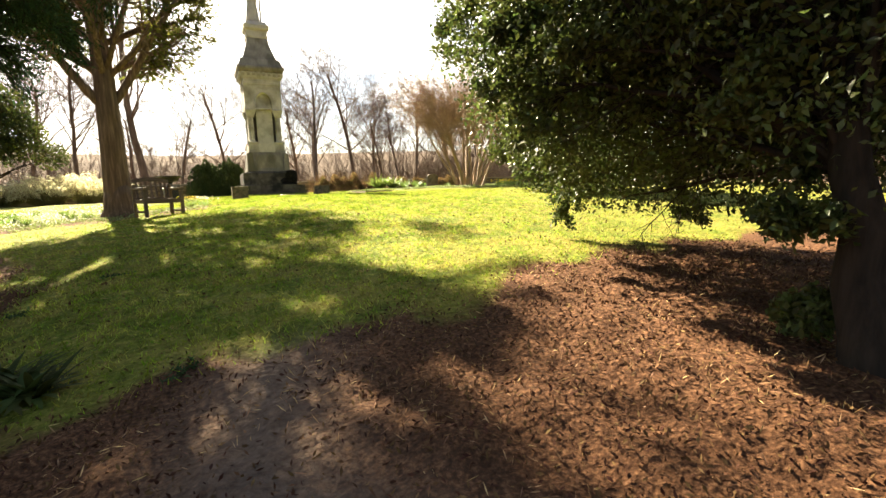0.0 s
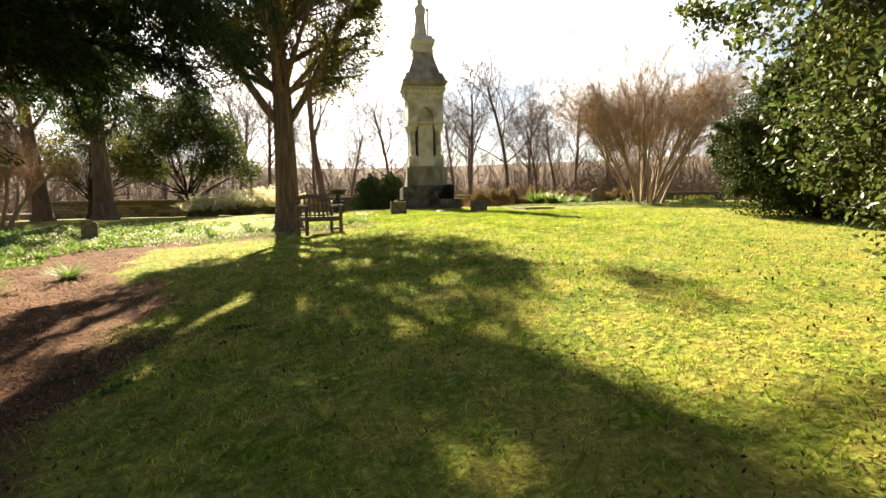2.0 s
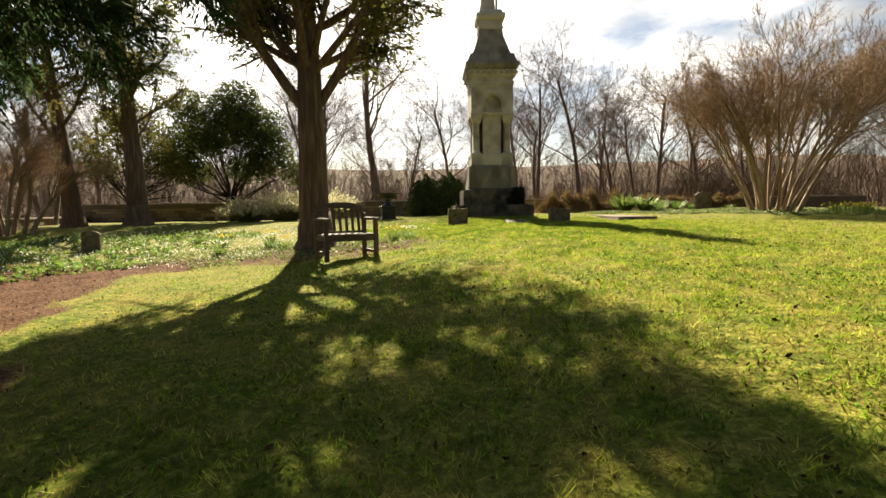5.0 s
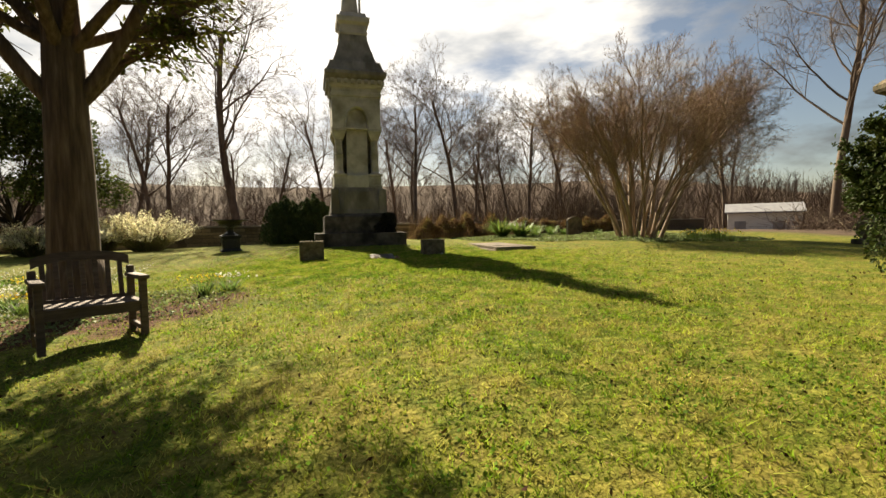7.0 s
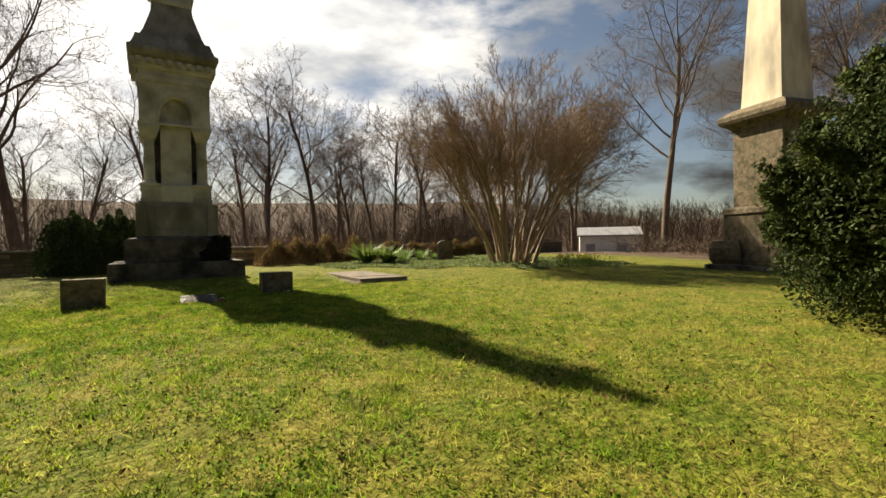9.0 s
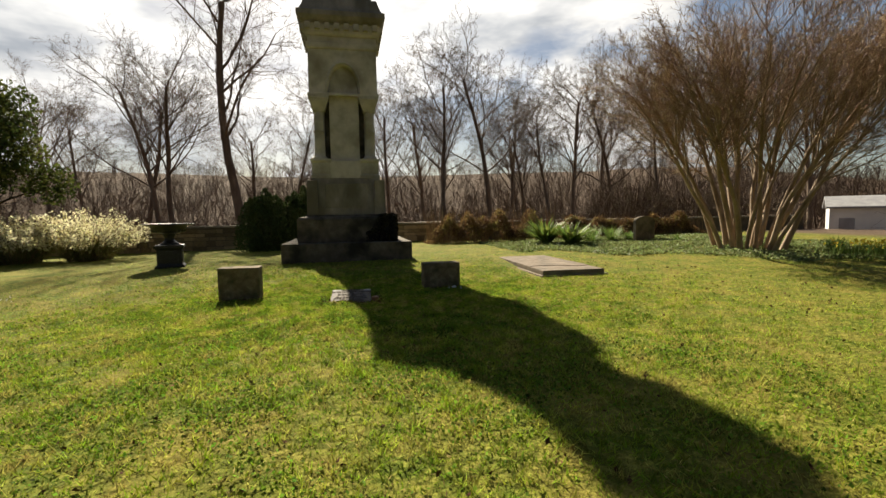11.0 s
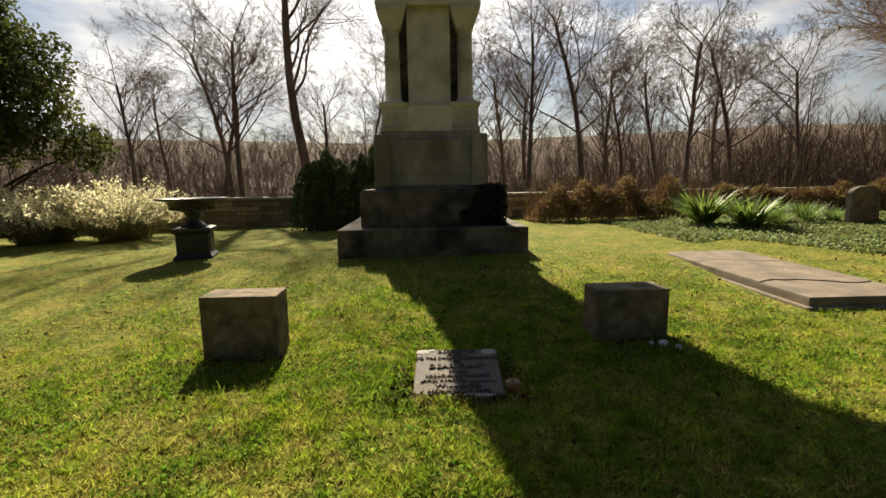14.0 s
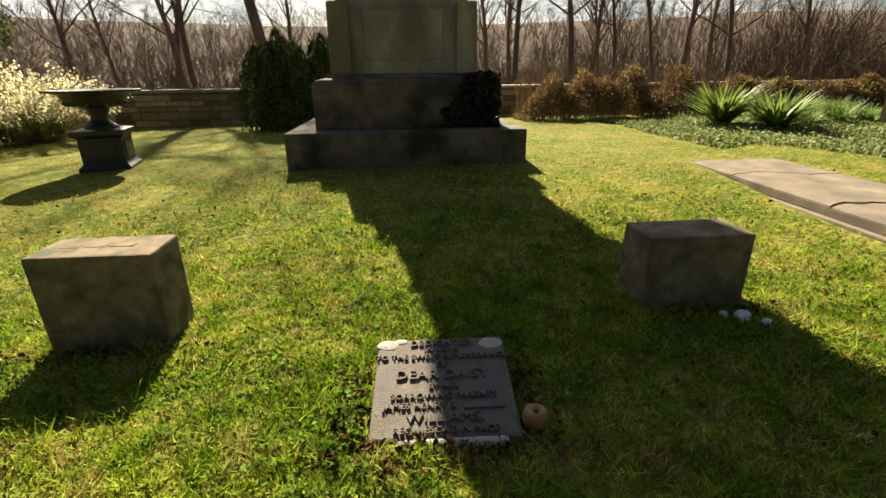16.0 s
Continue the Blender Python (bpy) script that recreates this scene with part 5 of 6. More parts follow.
def far_woods():
    """Thousands of thin trunks and brush that fill the valley and the far slope."""
    rng = random.Random(8)
    segs = []
    for _ in range(6500):
        ang = radians(rng.uniform(-28, 212))
        r = 44 + 95 * rng.random() ** 0.8
        x, y = r * math.cos(ang), r * math.sin(ang)
        if y < -22:
            continue
        z = gz(x, y)
        h = rng.uniform(3.5, 9.0) * (0.8 if r < 60 else 0.75 if r > 95 else 1.0)
        rr = rng.uniform(0.03, 0.085)
        top = Vector((x + rng.uniform(-1.8, 1.8), y + rng.uniform(-1.8, 1.8), z + h))
        base = Vector((x, y, z - 0.2))
        mid = base.lerp(top, 0.5) + Vector((rng.uniform(-.3, .3), rng.uniform(-.3, .3), 0))
        segs += [(base, mid, rr, rr * 0.7, 2), (mid, top, rr * 0.7, 0.02, 2)]
        for k in range(8):
            a = base.lerp(top, rng.uniform(0.35, 0.92))
            d = Vector((rng.uniform(-1, 1), rng.uniform(-1, 1), rng.uniform(0.5, 1.4))).normalized()
            b = a + d * rng.uniform(1.2, 3.0)
            segs.append((a, b, rr * 0.4, 0.012, 2))
            c = a.lerp(b, 0.5) + Vector((rng.uniform(-1, 1), rng.uniform(-1, 1), rng.uniform(0.4, 1.2)))
            segs.append((a.lerp(b, 0.5), c, 0.02, 0.01, 2))
    v, f = tubes(segs, lambda l: 3)
    ob = raw("far_woods", v, f, BRUSH)
    tagged(ob, "distant leafless brown woods filling the valley", "woods", kind="stuff")
    segs = []
    for _ in range(9000):
        ang = radians(rng.uniform(-25, 210))
        r = 22 + 42 * rng.random() ** 0.9
        x, y = r * math.cos(ang) * 1.1, r * math.sin(ang)
        if y < 17.5 and -27.5 < x < 26 or y < -20 or (x > 22 and abs(y - 0.45 * x - 1) < 5 and x < 34):
            continue
        z = gz(x, y)
        h = rng.uniform(0.5, 1.7) * (1.6 if rng.random() < 0.12 else 1)
        for k in range(4):
            b = Vector((x + rng.uniform(-.4, .4), y + rng.uniform(-.4, .4), z - 0.1))
            e = b + Vector((rng.uniform(-1.9, 1.9), rng.uniform(-1.9, 1.9), h * rng.uniform(.35, 1)))
            m = b.lerp(e, .5) + Vector((rng.uniform(-.2, .2), rng.uniform(-.2, .2), .15))
            segs += [(b, m, 0.016, 0.012, 2), (m, e, 0.012, 0.006, 2), (m, m + Vector((rng.uniform(-.9, .9), rng.uniform(-.9, .9), rng.uniform(.1, .8))), 0.015, 0.008, 2), (e, e + Vector((rng.uniform(-.8, .8), rng.uniform(-.8, .8), rng.uniform(-.3, .5))), 0.010, 0.006, 2)]
    v, f = tubes(segs, lambda l: 3)
    ob = raw("brushwood", v, f, BRUSH)
    tagged(ob, "tangled brown undergrowth beyond the stone wall", "undergrowth", kind="stuff")


far_woods()


def thicket(x, y, wide, tall, seed):
    """A mound of bare arching stems."""
    rng = random.Random(seed)
    t = thing("bramble_thicket", on_ground(x, y), "bare tangled brown bramble thicket behind the wall", "thicket", "bramble thickets")
    segs = []
    for n in range(460):
        w, r = rng.uniform(0, 2 * math.pi), wide * rng.random() ** 0.5
        b = Vector((r * 0.7 * math.cos(w), r * 0.7 * math.sin(w), -0.1))
        h = tall * (1 - 0.6 * (r / wide) ** 2) * rng.uniform(0.5, 1.05)
        w += rng.uniform(-0.9, 0.9)
        d = Vector((math.cos(w), math.sin(w), 0)) * rng.uniform(0.2, 1.1)
        p1, p2, p3 = b + Vector((0, 0, h * .6)) + d * .3, b + Vector((0, 0, h)) + d * .9, b + Vector((0, 0, h * rng.uniform(.35, .8))) + d * 1.8
        one = [(b, p1, .016, .013, 2), (p1, p2, .013, .010, 2), (p2, p3, .010, .006, 2)]
        for k in range(4):
            q = p1.lerp(p2, rng.random()) if k % 2 else p2.lerp(p3, rng.random())
            one.append((q, q + Vector((rng.uniform(-.7, .7), rng.uniform(-.7, .7), rng.uniform(-.4, .5))), .008, .004, 2))
        if n < 40:
            v, f = tubes(one, lambda l: 4)
            raw("cane", v, f, BRUSH, t)
        else:
            segs += one
    v, f = tubes(segs, lambda l: 3)
    tagged(raw("stem_tangle", v, f, BRUSH, t), kind="stuff")


thicket(17.5, 17.4, 3.0, 3.6, 81)
thicket(21.5, 17.0, 2.8, 3.4, 82)
thicket(25.0, 16.6, 2.6, 3.0, 83)


def white_building():
    x, y = 34.6, 15.5
    t = thing("white_shed", pose(x, y, gz(x, y) - 0.75, 0, 0, -48) @ Matrix.Diagonal((1.0, 1.0, 1.25, 1)), "long low white shed with a pale roof among the trees", "building")
    wall = part("wall", block(-2.5, -1.6, -0.5, 2.5, 1.6, 2.25, 0.03), WHITE_BOARD, t)
    roof = extrude_outline([(-1.85, 2.2), (0, 2.75), (1.85, 2.2), (1.85, 2.3), (0, 2.88), (-1.85, 2.3)], -2.7, 2.7)
    part("roof", roof, ROOFING, t).matrix_basis = pose(0, 0, 0, 0, 0, 90)
    for k in range(2):
        part("window", block(-2.0 + 2.6 * k, -1.64, 0.9, -1.2 + 2.6 * k, -1.58, 1.7, 0.02), ROOFING, wall)


white_building()


# ---- shrubs, beds and small plants ----
def blossom_shrub(x, y, wide, tall, seed):
    t = thing("blossom_shrub", on_ground(x, y), "arching shrub covered in cream-white blossom", "shrub", "blossoming shrubs")
    rng = random.Random(seed)
    segs, pts, dirs, low = [], [], [], []
    for _ in range(170):
        w, s = rng.uniform(0, 2 * math.pi), rng.uniform(0.1, 1.0)
        p, d = Vector((0.25 * wide * s * math.cos(w), 0.25 * wide * s * math.sin(w), 0)), Vector((math.cos(w) * s * 0.9, math.sin(w) * s * 0.9, 1.2)).normalized()
        l = tall * rng.uniform(0.75, 1.15)
        for k in range(6):
            d = (d + Vector((math.cos(w) * .09, math.sin(w) * .09, -.10 * s))).normalized()
            q = p + d * l / 6
            segs.append((p.copy(), q.copy(), .010, .007, 2))
            for _ in range(24):
                c = p.lerp(q, rng.random()) + Vector((rng.gauss(0, .05), rng.gauss(0, .05), rng.gauss(0, .05)))
                (pts if k > 2 and rng.random() < 0.75 else low).append(c)
            p = q
    v, f = tubes(segs, lambda lv: 3)
    tagged(raw("stem_tangle", v, f, TWIG, t), kind="stuff")
    leaf_cloud("blossom", pts, 0.075, CREAM_BLOOM, t, 0.7, seed)
    leaf_cloud("foliage", low, 0.06, SHRUB_LEAF, t, 0.5, seed + 1)


blossom_shrub(-9.2, 10.9, 2.5, 1.95, 91)
blossom_shrub(-11.3, 10.5, 2.5, 1.8, 92)
blossom_shrub(-13.1, 9.6, 2.2, 1.45, 93)


def low_hedge(x0, x1, y, tall, deep, seed):
    rg = np.random.default_rng(seed)
    n = int(4200 * (x1 - x0))
    x = rg.uniform(x0, x1, n)
    v = rg.random(n)
    mound = 0.62 + 0.22 * np.sin(2.1 * x) * np.sin(0.9 * x + 1) + 0.16 * np.sin(4.3 * x + 1.2) + 0.12 * np.sin(7.9 * x)
    w = rg.normal(0, 0.42, n)
    yy = y + deep * w + 0.12 * np.sin(3.1 * x)
    mound = mound * smooth(x0 - 0.1, x0 + 1.1, x) * smooth(x1 + 0.1, x1 - 1.1, x)
    crest = tall * mound * np.sqrt(np.clip(1 - (w / 1.15) ** 2, 0, 1))
    z = height(x, yy) + np.maximum(crest * (0.25 + 0.75 * v ** 0.45) + rg.normal(0, 0.06, n), 0.02)
    t = thing("hedge", pose(0, 0, 0), "low russet and olive hedge before the wall", "hedge")
    leaf_cloud("foliage", np.stack([x, yy, z], 1), 0.085, RUSSET_LEAF, t, 0.5, seed)
    rng = random.Random(seed)
    segs = []
    for _ in range(380):
        xx, y2 = rng.uniform(x0, x1), y + rng.uniform(-deep * .5, deep * .5)
        b = Vector((xx, y2, gz(xx, y2) - .05))
        segs.append((b, b + Vector((rng.uniform(-.25, .25), rng.uniform(-.25, .2), tall * rng.uniform(.6, 1.1))), .012, .005, 2))
    vv, ff = tubes(segs, lambda lv: 3)
    tagged(raw("stem_tangle", vv, ff, TWIG, t), kind="stuff")


low_hedge(3.8, 10.2, 12.2, 1.6, 0.95, 101)
low_hedge(10.2, 19.0, 13.0, 1.15, 0.7, 102)


def sword_plant(name, x, y, n, length, width, label, category, seed, mat=YUCCA_LEAF, upright=0.7, group=""):
    """A rosette of long pointed leaves, each bent in three pieces."""
    rng = random.Random(seed)
    t = thing(name, on_ground(x, y), label, category, group)
    v, f = [], []
    for _ in range(n):
        w = rng.uniform(0, 2 * math.pi)
        e = rng.uniform(upright - 0.45, upright + 0.5)
        d = Vector((math.cos(w), math.sin(w), e)).normalized()
        side = Vector((-math.sin(w), math.cos(w), 0))
        l, p = length * rng.uniform(0.65, 1.1), Vector((rng.uniform(-.1, .1), rng.uniform(-.1, .1), 0.0))
        k = len(v)
        for i, ww in enumerate((1.0, 1.1, 0.8, 0.05)):
            v.append(p - side * width * ww * .5)
            v.append(p + side * width * ww * .5)
            d = (d + Vector((0, 0, -rng.uniform(0.03, 0.28)))).normalized()
            p = p + d * l / 3
        for i in range(3):
            f.append((k + 2 * i, k + 2 * i + 1, k + 2 * i + 3, k + 2 * i + 2))
    raw("foliage", v, f, mat, t)
    return t


sword_plant("yucca", 8.4, 9.2, 210, 1.4, 0.08, "spiky green yucca rosette in the bed", "plant", 111, YUCCA_LEAF, 1.35, group="yuccas")
sword_plant("yucca", 8.9, 8.0, 150, 1.2, 0.075, "spiky pale green yucca rosette in the bed", "plant", 112, YUCCA_LEAF, 1.2, group="yuccas")
for k, (x, y, n, l) in enumerate(((10.3, 8.9, 120, .85), (10.9, 8.4, 110, .75), (11.4, 9.2, 110, .8), (9.6, 9.4, 100, .8), (9.9, 8.2, 90, .6), (11.8, 8.6, 90, .6), (10.6, 9.8, 100, .8), (12.9, 7.0, 60, .45), (14.6, 2.4, 110, .62), (15.1, 1.6, 90, .55), (14.0, 1.8, 80, .5))):
    sword_plant("daffodil_clump", x, y, n, l, 0.022, "clump of green daffodil leaves in the ivy bed", "plant", 120 + k, BULB_LEAF, 1.6, "daffodil clumps")
daffs = thing("daffodil_clump", on_ground(14.4, 1.3), "clump of yellow daffodils in flower under the myrtle", "plant", "daffodil clumps")
rg = np.random.default_rng(55)
tagged(leaf_cloud("bloom", np.stack([rg.normal(0, .5, 130), rg.normal(0, .4, 130), rg.uniform(.28, .5, 130)], 1), 0.085, YELLOW_PETAL, daffs, 0.8, 55), kind="stuff")
tagged(blade_cloud("foliage", np.stack([rg.normal(0, .5, 500), rg.normal(0, .4, 500), 0 * rg.random(500)], 1), rg.uniform(.25, .5, 500), 0.025, BULB_LEAF, daffs, 0.2, 56), kind="stuff")
beds = [(-9.9, -13.6, .62), (-10.9, -11.9, .6), (-11.4, -9.6, .6), (-12.6, -10.8, .5), (-13.6, -8.6, .5), (-12.9, -6.5, .5), (-11.8, -7.4, .45), (-13.8, -5.2, .4), (-15.6, -3.4, .4), (-14.8, -6.8, .45),
        (-16.0, -5.8, .42), (-11.6, -4.8, .4), (-10.6, -1.2, .4), (-9.2, -2.4, .42), (-7.4, -3.4, .45), (-6.8, -4.2, .42), (-8.4, -4.4, .42), (-3.7, -4.6, .42), (-3.3, -4.2, .38), (-8.0, -1.6, .4), (-6.4, -3.0, .4)]
for k, (x, y, l) in enumerate(beds):
    t = sword_plant("daffodil_clump", x, y, 70, l, 0.018, "clump of fresh green daffodil leaves in the bed", "plant", 140 + k, BULB_LEAF, 1.5, "daffodil clumps")
    if k > 12:
        rg = np.random.default_rng(k)
        pts = np.stack([rg.normal(0, .18, 40), rg.normal(0, .18, 40), l * rg.uniform(.75, 1.0, 40)], 1)
        tagged(leaf_cloud("bloom", pts, 0.05, YELLOW_PETAL if k % 2 else PALE_PETAL, t, 0.8, k), kind="stuff")
for k, (x, y) in enumerate(((-9.6, -12.3), (-8.9, -11.2))):
    sword_plant("liriope_clump", x, y, 130, .62, 0.02, "arching tuft of dark grassy leaves beside the bench", "plant", 170 + k, BULB_LEAF, 0.9, "grassy tufts")


def low_cover(name, label, test, box, n, size, mat, seed, lift=0.12, kind="stuff"):
    rg = np.random.default_rng(seed)
    x, y = rg.uniform(box[0], box[2], n), rg.uniform(box[1], box[3], n)
    ok = test(x, y)
    x, y = x[ok], y[ok]
    z = height(x, y) + lift * rg.random(len(x)) * (0.6 + 0.4 * np.sin(1.5 * x) * np.sin(1.8 * y))
    o = leaf_cloud(name, np.stack([x, y, z], 1), size, mat, None, 0.75, seed, up=0.1)
    return tagged(o, label, "ground cover", kind=kind)


low_cover("ivy", "pale green ivy covering the bed under the myrtle", lambda x, y: (y + 0.75 * x > 10.6 + 0.5 * np.sin(2 * x)) & (y + 0.35 * x > 5.3) & (x < 17), (6.0, 0.5, 17.0, 11.0), 42000, 0.08, IVY_LEAF, 201)
low_cover("periwinkle", "low leafy ground cover with pale flowers round the cedar", lambda x, y: (np.hypot((x + 6.3) / 3.6, (y + 4.6) / 1.9) < 1 + .15 * np.sin(3 * x)), (-11, -7.5, -2, -1.5), 11000, 0.06, IVY_LEAF, 202, 0.10)
low_cover("spring_flowers", "scattered small white flowers in the bed", lambda x, y: (x < -6.5) & (bare(x, y) < 2), (-17, -6, -3.0, 2.5), 4500, 0.05, PALE_PETAL, 203, 0.22)
low_cover("bed_greens", "fresh green bulb foliage filling the bed along the wall", lambda x, y: (x < bed_line(y) - 2.6 + 0.4 * np.sin(2 * y)) & (x > -18.5) & (y > -13.5) & (np.sin(1.9 * x + 1.3 * np.sin(1.6 * y)) * np.sin(2.2 * y + 1.1 * np.sin(2.0 * x)) > -0.12), (-19, -13.5, -8, 1.5), 26000, 0.11, BULB_LEAF, 204, 0.22)


def stump(x, y, r, tall, seed):
    rng = random.Random(seed)
    t = thing("tree_stump", on_ground(x, y), "dark rotten broken tree stump in the bed", "stump")
    b = bmesh.new()
    n = 22
    rings = []
    for z, k in ((-.1, 1.25), (.1, 1.08), (.3, 1.0), (tall, .95)):
        rings.append([b.verts.new((r * k * math.cos(2 * math.pi * i / n) * rng.uniform(.93, 1.06), r * k * math.sin(2 * math.pi * i / n) * rng.uniform(.93, 1.06), z + (rng.uniform(-.12, .16) if z == tall else 0))) for i in range(n)])
    for a, c in zip(rings, rings[1:]):
        for i in range(n):
            b.faces.new((a[i], a[(i + 1) % n], c[(i + 1) % n], c[i]))
    m = b.verts.new((0, 0, tall * .75))
    for i in range(n):
        b.faces.new((rings[-1][i], rings[-1][(i + 1) % n], m))
    part("wood", b, STUMP_WOOD, t)


stump(-15.0, -7.2, 0.62, 0.42, 5)
stump(-15.9, -6.6, 0.4, 0.35, 6)

# fern-like sprigs at the start of the path and a few fallen boughs
for k, (x, y) in enumerate(((-4.5, -19.4), (-4.75, -19.1), (-6.3, -20.3))):
    sword_plant("fern_clump", x, y, 60, .42, 0.05, "low dark green leafy clump at the mulch edge", "plant", 180 + k, HOLLY_LEAF, 0.7, "leafy clumps")
for k, (x, y, w) in enumerate(((-5.9, -16.8, 30), (-5.2, -17.2, 100), (-4.6, -15.9, -20), (-3.6, -19.9, 60))):
    rng = random.Random(k)
    segs, pts = [], []
    p, d = Vector((0, 0, .03)), Vector((1, 0, 0))
    for i in range(6):
        d = (d + Vector((0, rng.uniform(-.25, .25), 0))).normalized()
        q = p + d * .07
        segs.append((p.copy(), q.copy(), .005, .004, 1))
        for j in range(9):
            pts.append(p.lerp(q, rng.random()) + Vector((0, rng.gauss(0, .05), rng.gauss(.01, .01))))
        p = q
    t = thing("fallen_sprig", on_ground(x, y, w), "fallen green conifer sprig lying on the ground", "sprig", "fallen sprigs")
    v, f = tubes(segs, lambda lv: 4)
    raw("twig", v, f, DARK_BARK, t)
    leaf_cloud("needles", pts, 0.07, DARK_CONIFER, t, 0.25, k)
slabstone = thing("stepping_stone", on_ground(-2.15, -22.75, 8), "flat pale stone half sunk in the path", "stone")
part("stone", worn(block(-.28, -.2, -.08, .28, .2, .045, .03), .02, 4), SLAB_STONE, slabstone)


# ---- grass blades and leaf litter ----
def turf():
    rg = np.random.default_rng(300)
    n = 330000
    y = -20 + 21 * rg.random(n) ** 0.8
    x = np.interp(y, [-23, -18, -13, -9, -5, 1], [-3.1, -2.8, -0.6, 0.7, 0.8, 0.8]) + rg.normal(0, 3.4, n)
    near = np.stack([rg.normal(0.4, 2.6, 190000), rg.normal(-0.2, 2.1, 190000)], 1)
    wide = np.stack([rg.normal(0, 7, 90000), rg.normal(-3, 7.5, 90000)], 1)
    p = np.concatenate([np.stack([x, y], 1), near, wide])
    p = p[(p[:, 1] < 13) & (p[:, 0] > bed_line(p[:, 1]) - 0.5) & (p[:, 0] < 16)]
    x, y = p[:, 0], p[:, 1]
    thick = 0.5 + 0.5 * np.sin(1.1 * x + 2 * np.sin(0.8 * y)) * np.sin(1.4 * y + 1.5 * np.sin(0.9 * x))
    fine = 0.5 + 0.5 * np.sin(6.3 * x + 2.5 * np.sin(5 * y)) * np.sin(7.1 * y + 2 * np.sin(4 * x))
    tuft = 0.5 + 0.5 * np.sin(23 * x + 3 * np.sin(11 * y)) * np.sin(26 * y + 3 * np.sin(9 * x))
    ok = rg.random(len(x)) < (0.22 + 0.25 * thick + 0.25 * fine + 0.5 * tuft) * (1 - bare(x, y))
    mon = (np.abs(x - 0.315) < 1.9) & (np.abs(y - 6.88) < 1.9)
    ok &= ~mon & ~((x > 4.4) & (x < 6.3) & (y > 1.1) & (y < 5.0)) & ~((np.abs(x - .345) < .35) & (np.abs(y + .34) < .34))
    ok &= ~((y > .43) & (y < .8) & (((x > -2.07) & (x < -1.33)) | ((x > 1.8) & (x < 2.55))))
    x, y, fine, tuft = x[ok], y[ok], fine[ok], tuft[ok]
    h = (0.014 + 0.018 * fine + 0.042 * tuft ** 2) * rg.uniform(0.6, 1.5, len(x))
    tall = rg.random(len(x)) < 0.02
    h[tall] *= 1.8
    g = blade_cloud("grass", np.stack([x, y, height(x, y) - 0.004], 1), h, 0.011, BLADE, None, 0.75, 3)
    tagged(g, "short yellow-green spring grass of the lawn", "grass", kind="stuff")
    n = 26000
    x, y = rg.uniform(-13, 6, n), rg.uniform(-25.5, 2, n)
    near = np.concatenate([np.stack([x, y], 1), np.stack([rg.uniform(-6, 4, 60000), rg.uniform(-24.5, -14, 60000)], 1)])
    x, y = near[:, 0], near[:, 1]
    ok = rg.random(len(x)) < (0.05 + 0.95 * bare(x, y)) * (1 - 0.9 * trodden(x, y))
    x, y = x[ok], y[ok]
    o = leaf_cloud("leaf_litter", np.stack([x, y, height(x, y) + 0.012 + 0.012 * rg.random(len(x))], 1), 0.04, LITTER, None, 0.35, 9, fold=0.05)
    tagged(o, "dry brown leaves and bark chips scattered as mulch", "leaf litter", kind="stuff")
    n = 30000
    x, y = rg.uniform(-10, 4, n), rg.uniform(-24.8, -12, n)
    ok = rg.random(n) < (0.03 + 0.9 * bare(x, y)) * np.clip(0.45 + 0.8 * np.sin(2.9 * x + np.sin(2 * y)) * np.sin(2.3 * y + 1.4 * np.sin(1.7 * x)), 0.05, 1)
    x, y = x[ok], y[ok]
    o = leaf_cloud("pine_straw", np.stack([x, y, height(x, y) + 0.02 + 0.02 * rg.random(len(x))], 1), 0.062, STRAW, None, 0.10, 15, fold=0.0)
    tagged(o, "pale dry needles and chips strewn over the mulch", "pine straw", kind="stuff")
    n = 130000
    x = np.concatenate([rg.normal(0.6, 2.8, n), rg.normal(0.5, 5.0, n // 2)])
    y = np.concatenate([rg.normal(-1.0, 3.0, n), rg.normal(-9.0, 5.0, n // 2)])
    weedy = np.sin(2.3 * x + 1.1 * np.sin(1.9 * y)) * np.sin(2.7 * y + 1.3 * np.sin(2.1 * x))
    ok = (rg.random(len(x)) < np.clip(0.25 + 0.75 * weedy, 0, 1) * (1 - bare(x, y))) & (y < 4.8) & (x < 4.5) & (x > bed_line(y))
    ok &= ~((np.abs(x - .345) < .38) & (np.abs(y + .34) < .37)) & ~((y > .4) & (y < .82) & (np.abs(np.abs(x - 0.24) - 1.94) < .4))
    x, y = x[ok], y[ok]
    o = leaf_cloud("clover", np.stack([x, y, height(x, y) + 0.012 + 0.03 * rg.random(len(x))], 1), 0.026, CLOVER, None, 0.9, 12, up=0.0, fold=0.1)
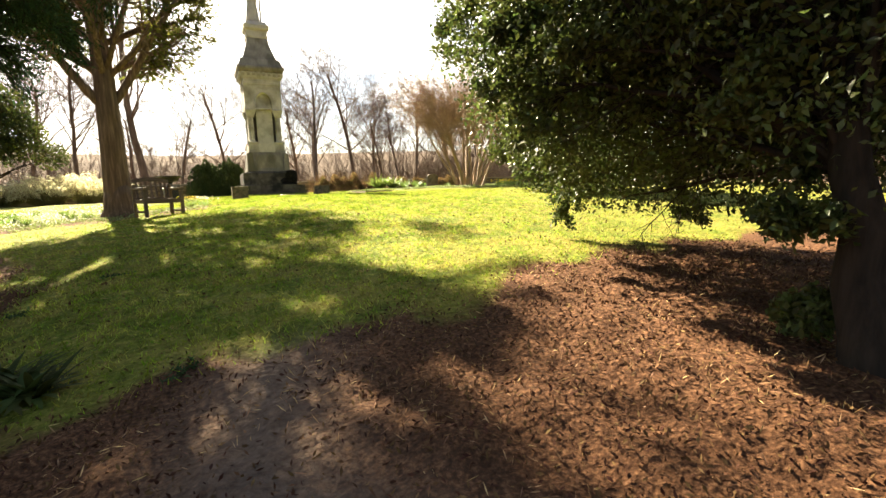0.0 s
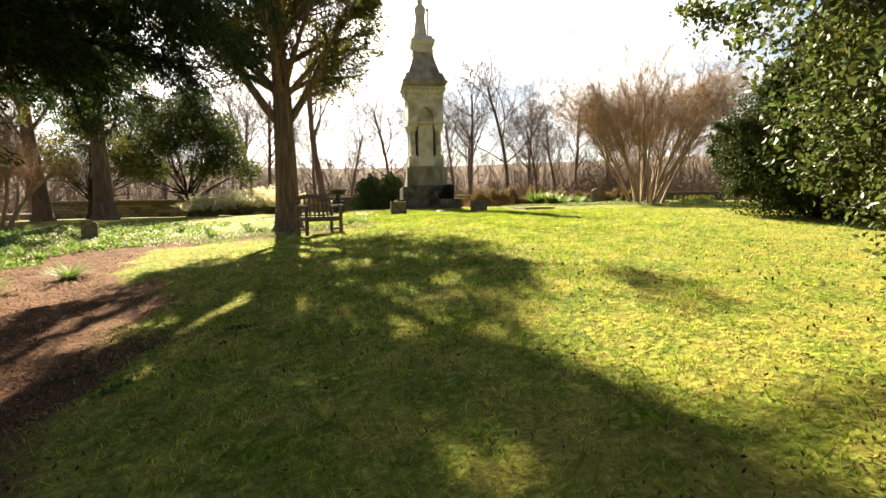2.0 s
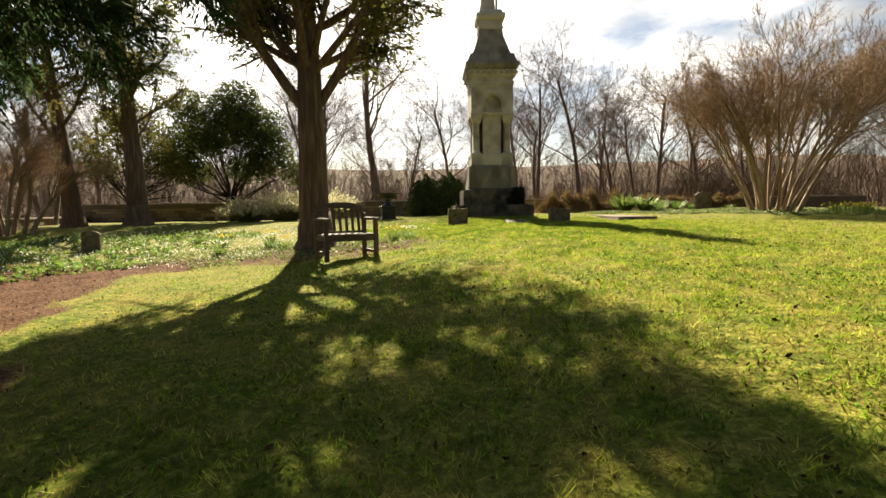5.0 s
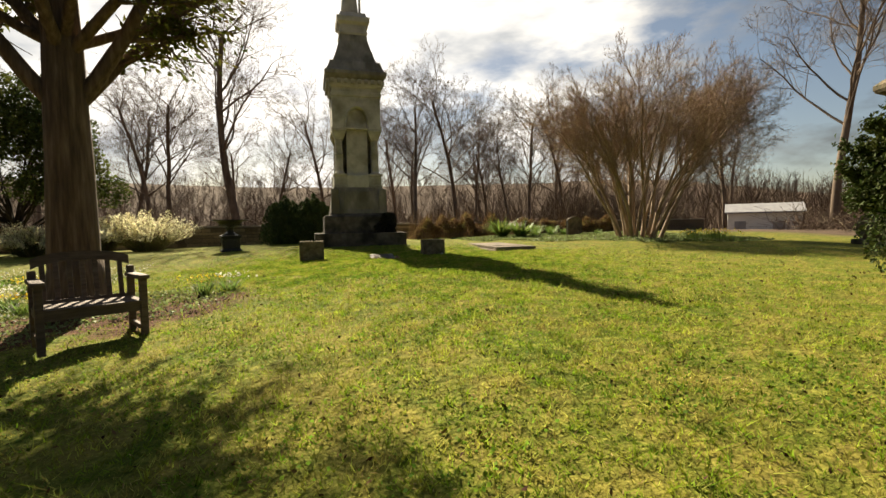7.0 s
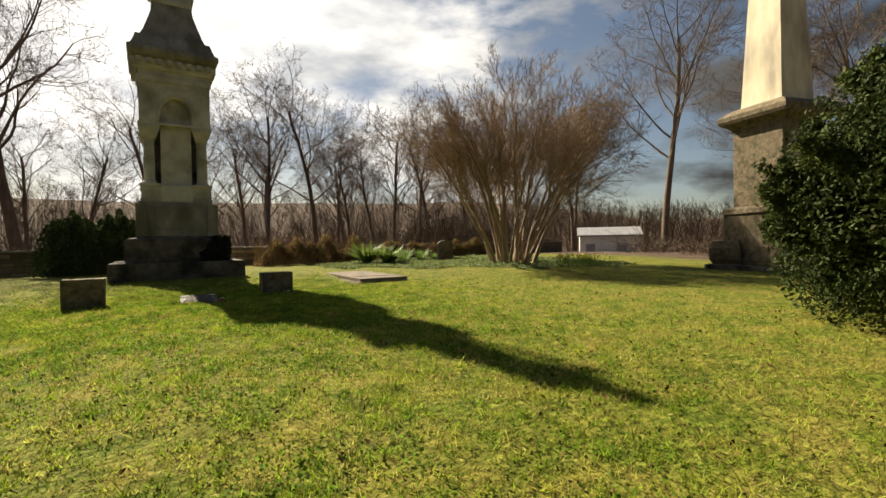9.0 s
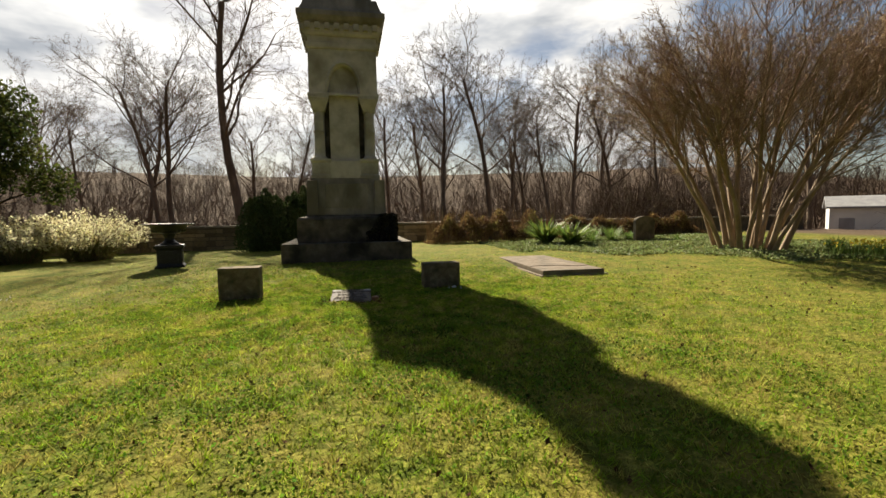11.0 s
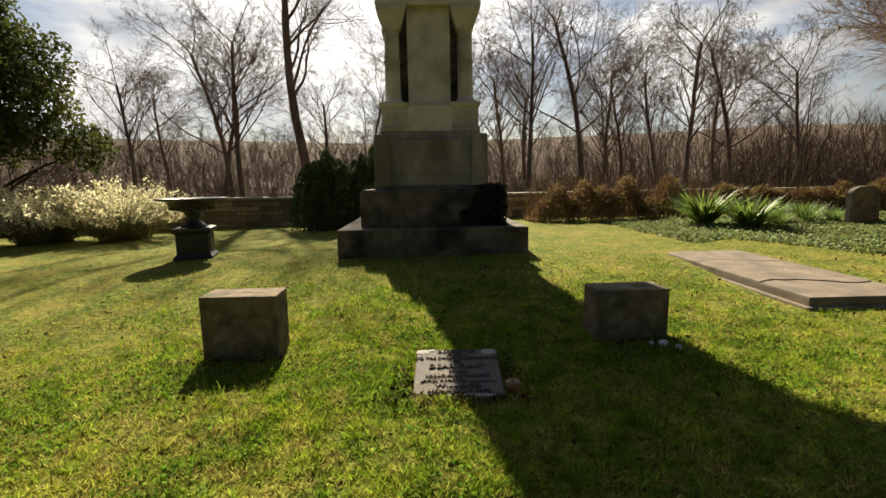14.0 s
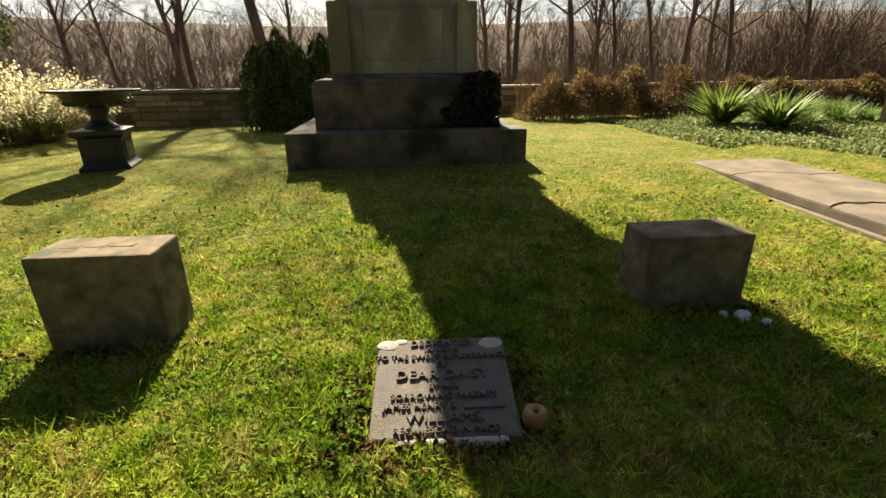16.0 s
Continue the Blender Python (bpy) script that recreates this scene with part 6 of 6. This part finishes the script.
    tagged(o, "low clover and weeds growing through the lawn", "clover", kind="stuff")
    n = 40000
    x = np.concatenate([rg.normal(0.4, 2.8, n), rg.normal(0.5, 5.0, n)])
    y = np.concatenate([rg.normal(-0.6, 2.6, n), rg.normal(-10.0, 5.0, n)])
    dry = np.sin(1.7 * x + 2 + 1.1 * np.sin(1.4 * y)) * np.sin(1.9 * y + 1.3 * np.sin(1.6 * x))
    ok = (rg.random(len(x)) < np.clip(0.12 + 0.6 * dry, 0, 1)) & (y < 4.8) & (x < 5) & (y > -19) & (x > bed_line(y) - 1)
    ok &= ~((np.abs(x - .345) < .38) & (np.abs(y + .34) < .37)) & ~((y > .4) & (y < .82) & (np.abs(np.abs(x - 0.24) - 1.94) < .4))
    x, y = x[ok], y[ok]
    o = leaf_cloud("thatch", np.stack([x, y, height(x, y) + 0.008 + 0.012 * rg.random(len(x))], 1), 0.05, THATCH, None, 0.12, 13, fold=0.0)
    tagged(o, "dry straw-coloured thatch lying in the lawn", "thatch", kind="stuff")
    x = np.concatenate([0.345 + 0.42 * np.sign(rg.normal(size=160)) * rg.uniform(.85, 1.3, 160), 0.3 + rg.normal(0, .28, 200), -1.7 + rg.normal(0, .35, 140), 2.2 + rg.normal(0, .3, 90)])
    y = np.concatenate([-0.36 + rg.normal(0, .22, 160), -0.74 + rg.normal(0, .06, 200), 0.36 - np.abs(rg.normal(0, .06, 140)), 0.36 - np.abs(rg.normal(0, .05, 90))])
    o = leaf_cloud("drifted_leaves", np.stack([x, y, height(x, y) + 0.03 * rg.random(len(x)) + 0.01], 1), 0.05, LITTER, None, 0.55, 14, fold=0.1)
    tagged(o, "dead brown leaves drifted against the gravestones", "fallen leaves", kind="stuff")
    n = 2600
    x, y = rg.uniform(-5, 9, n), rg.uniform(-18, 4, n)
    o = leaf_cloud("fallen_leaves", np.stack([x, y, height(x, y) + 0.02], 1), 0.05, LITTER, None, 0.5, 10, fold=0.08)
    tagged(o, "few dry brown leaves lying on the lawn", "fallen leaves", kind="stuff")


turf()
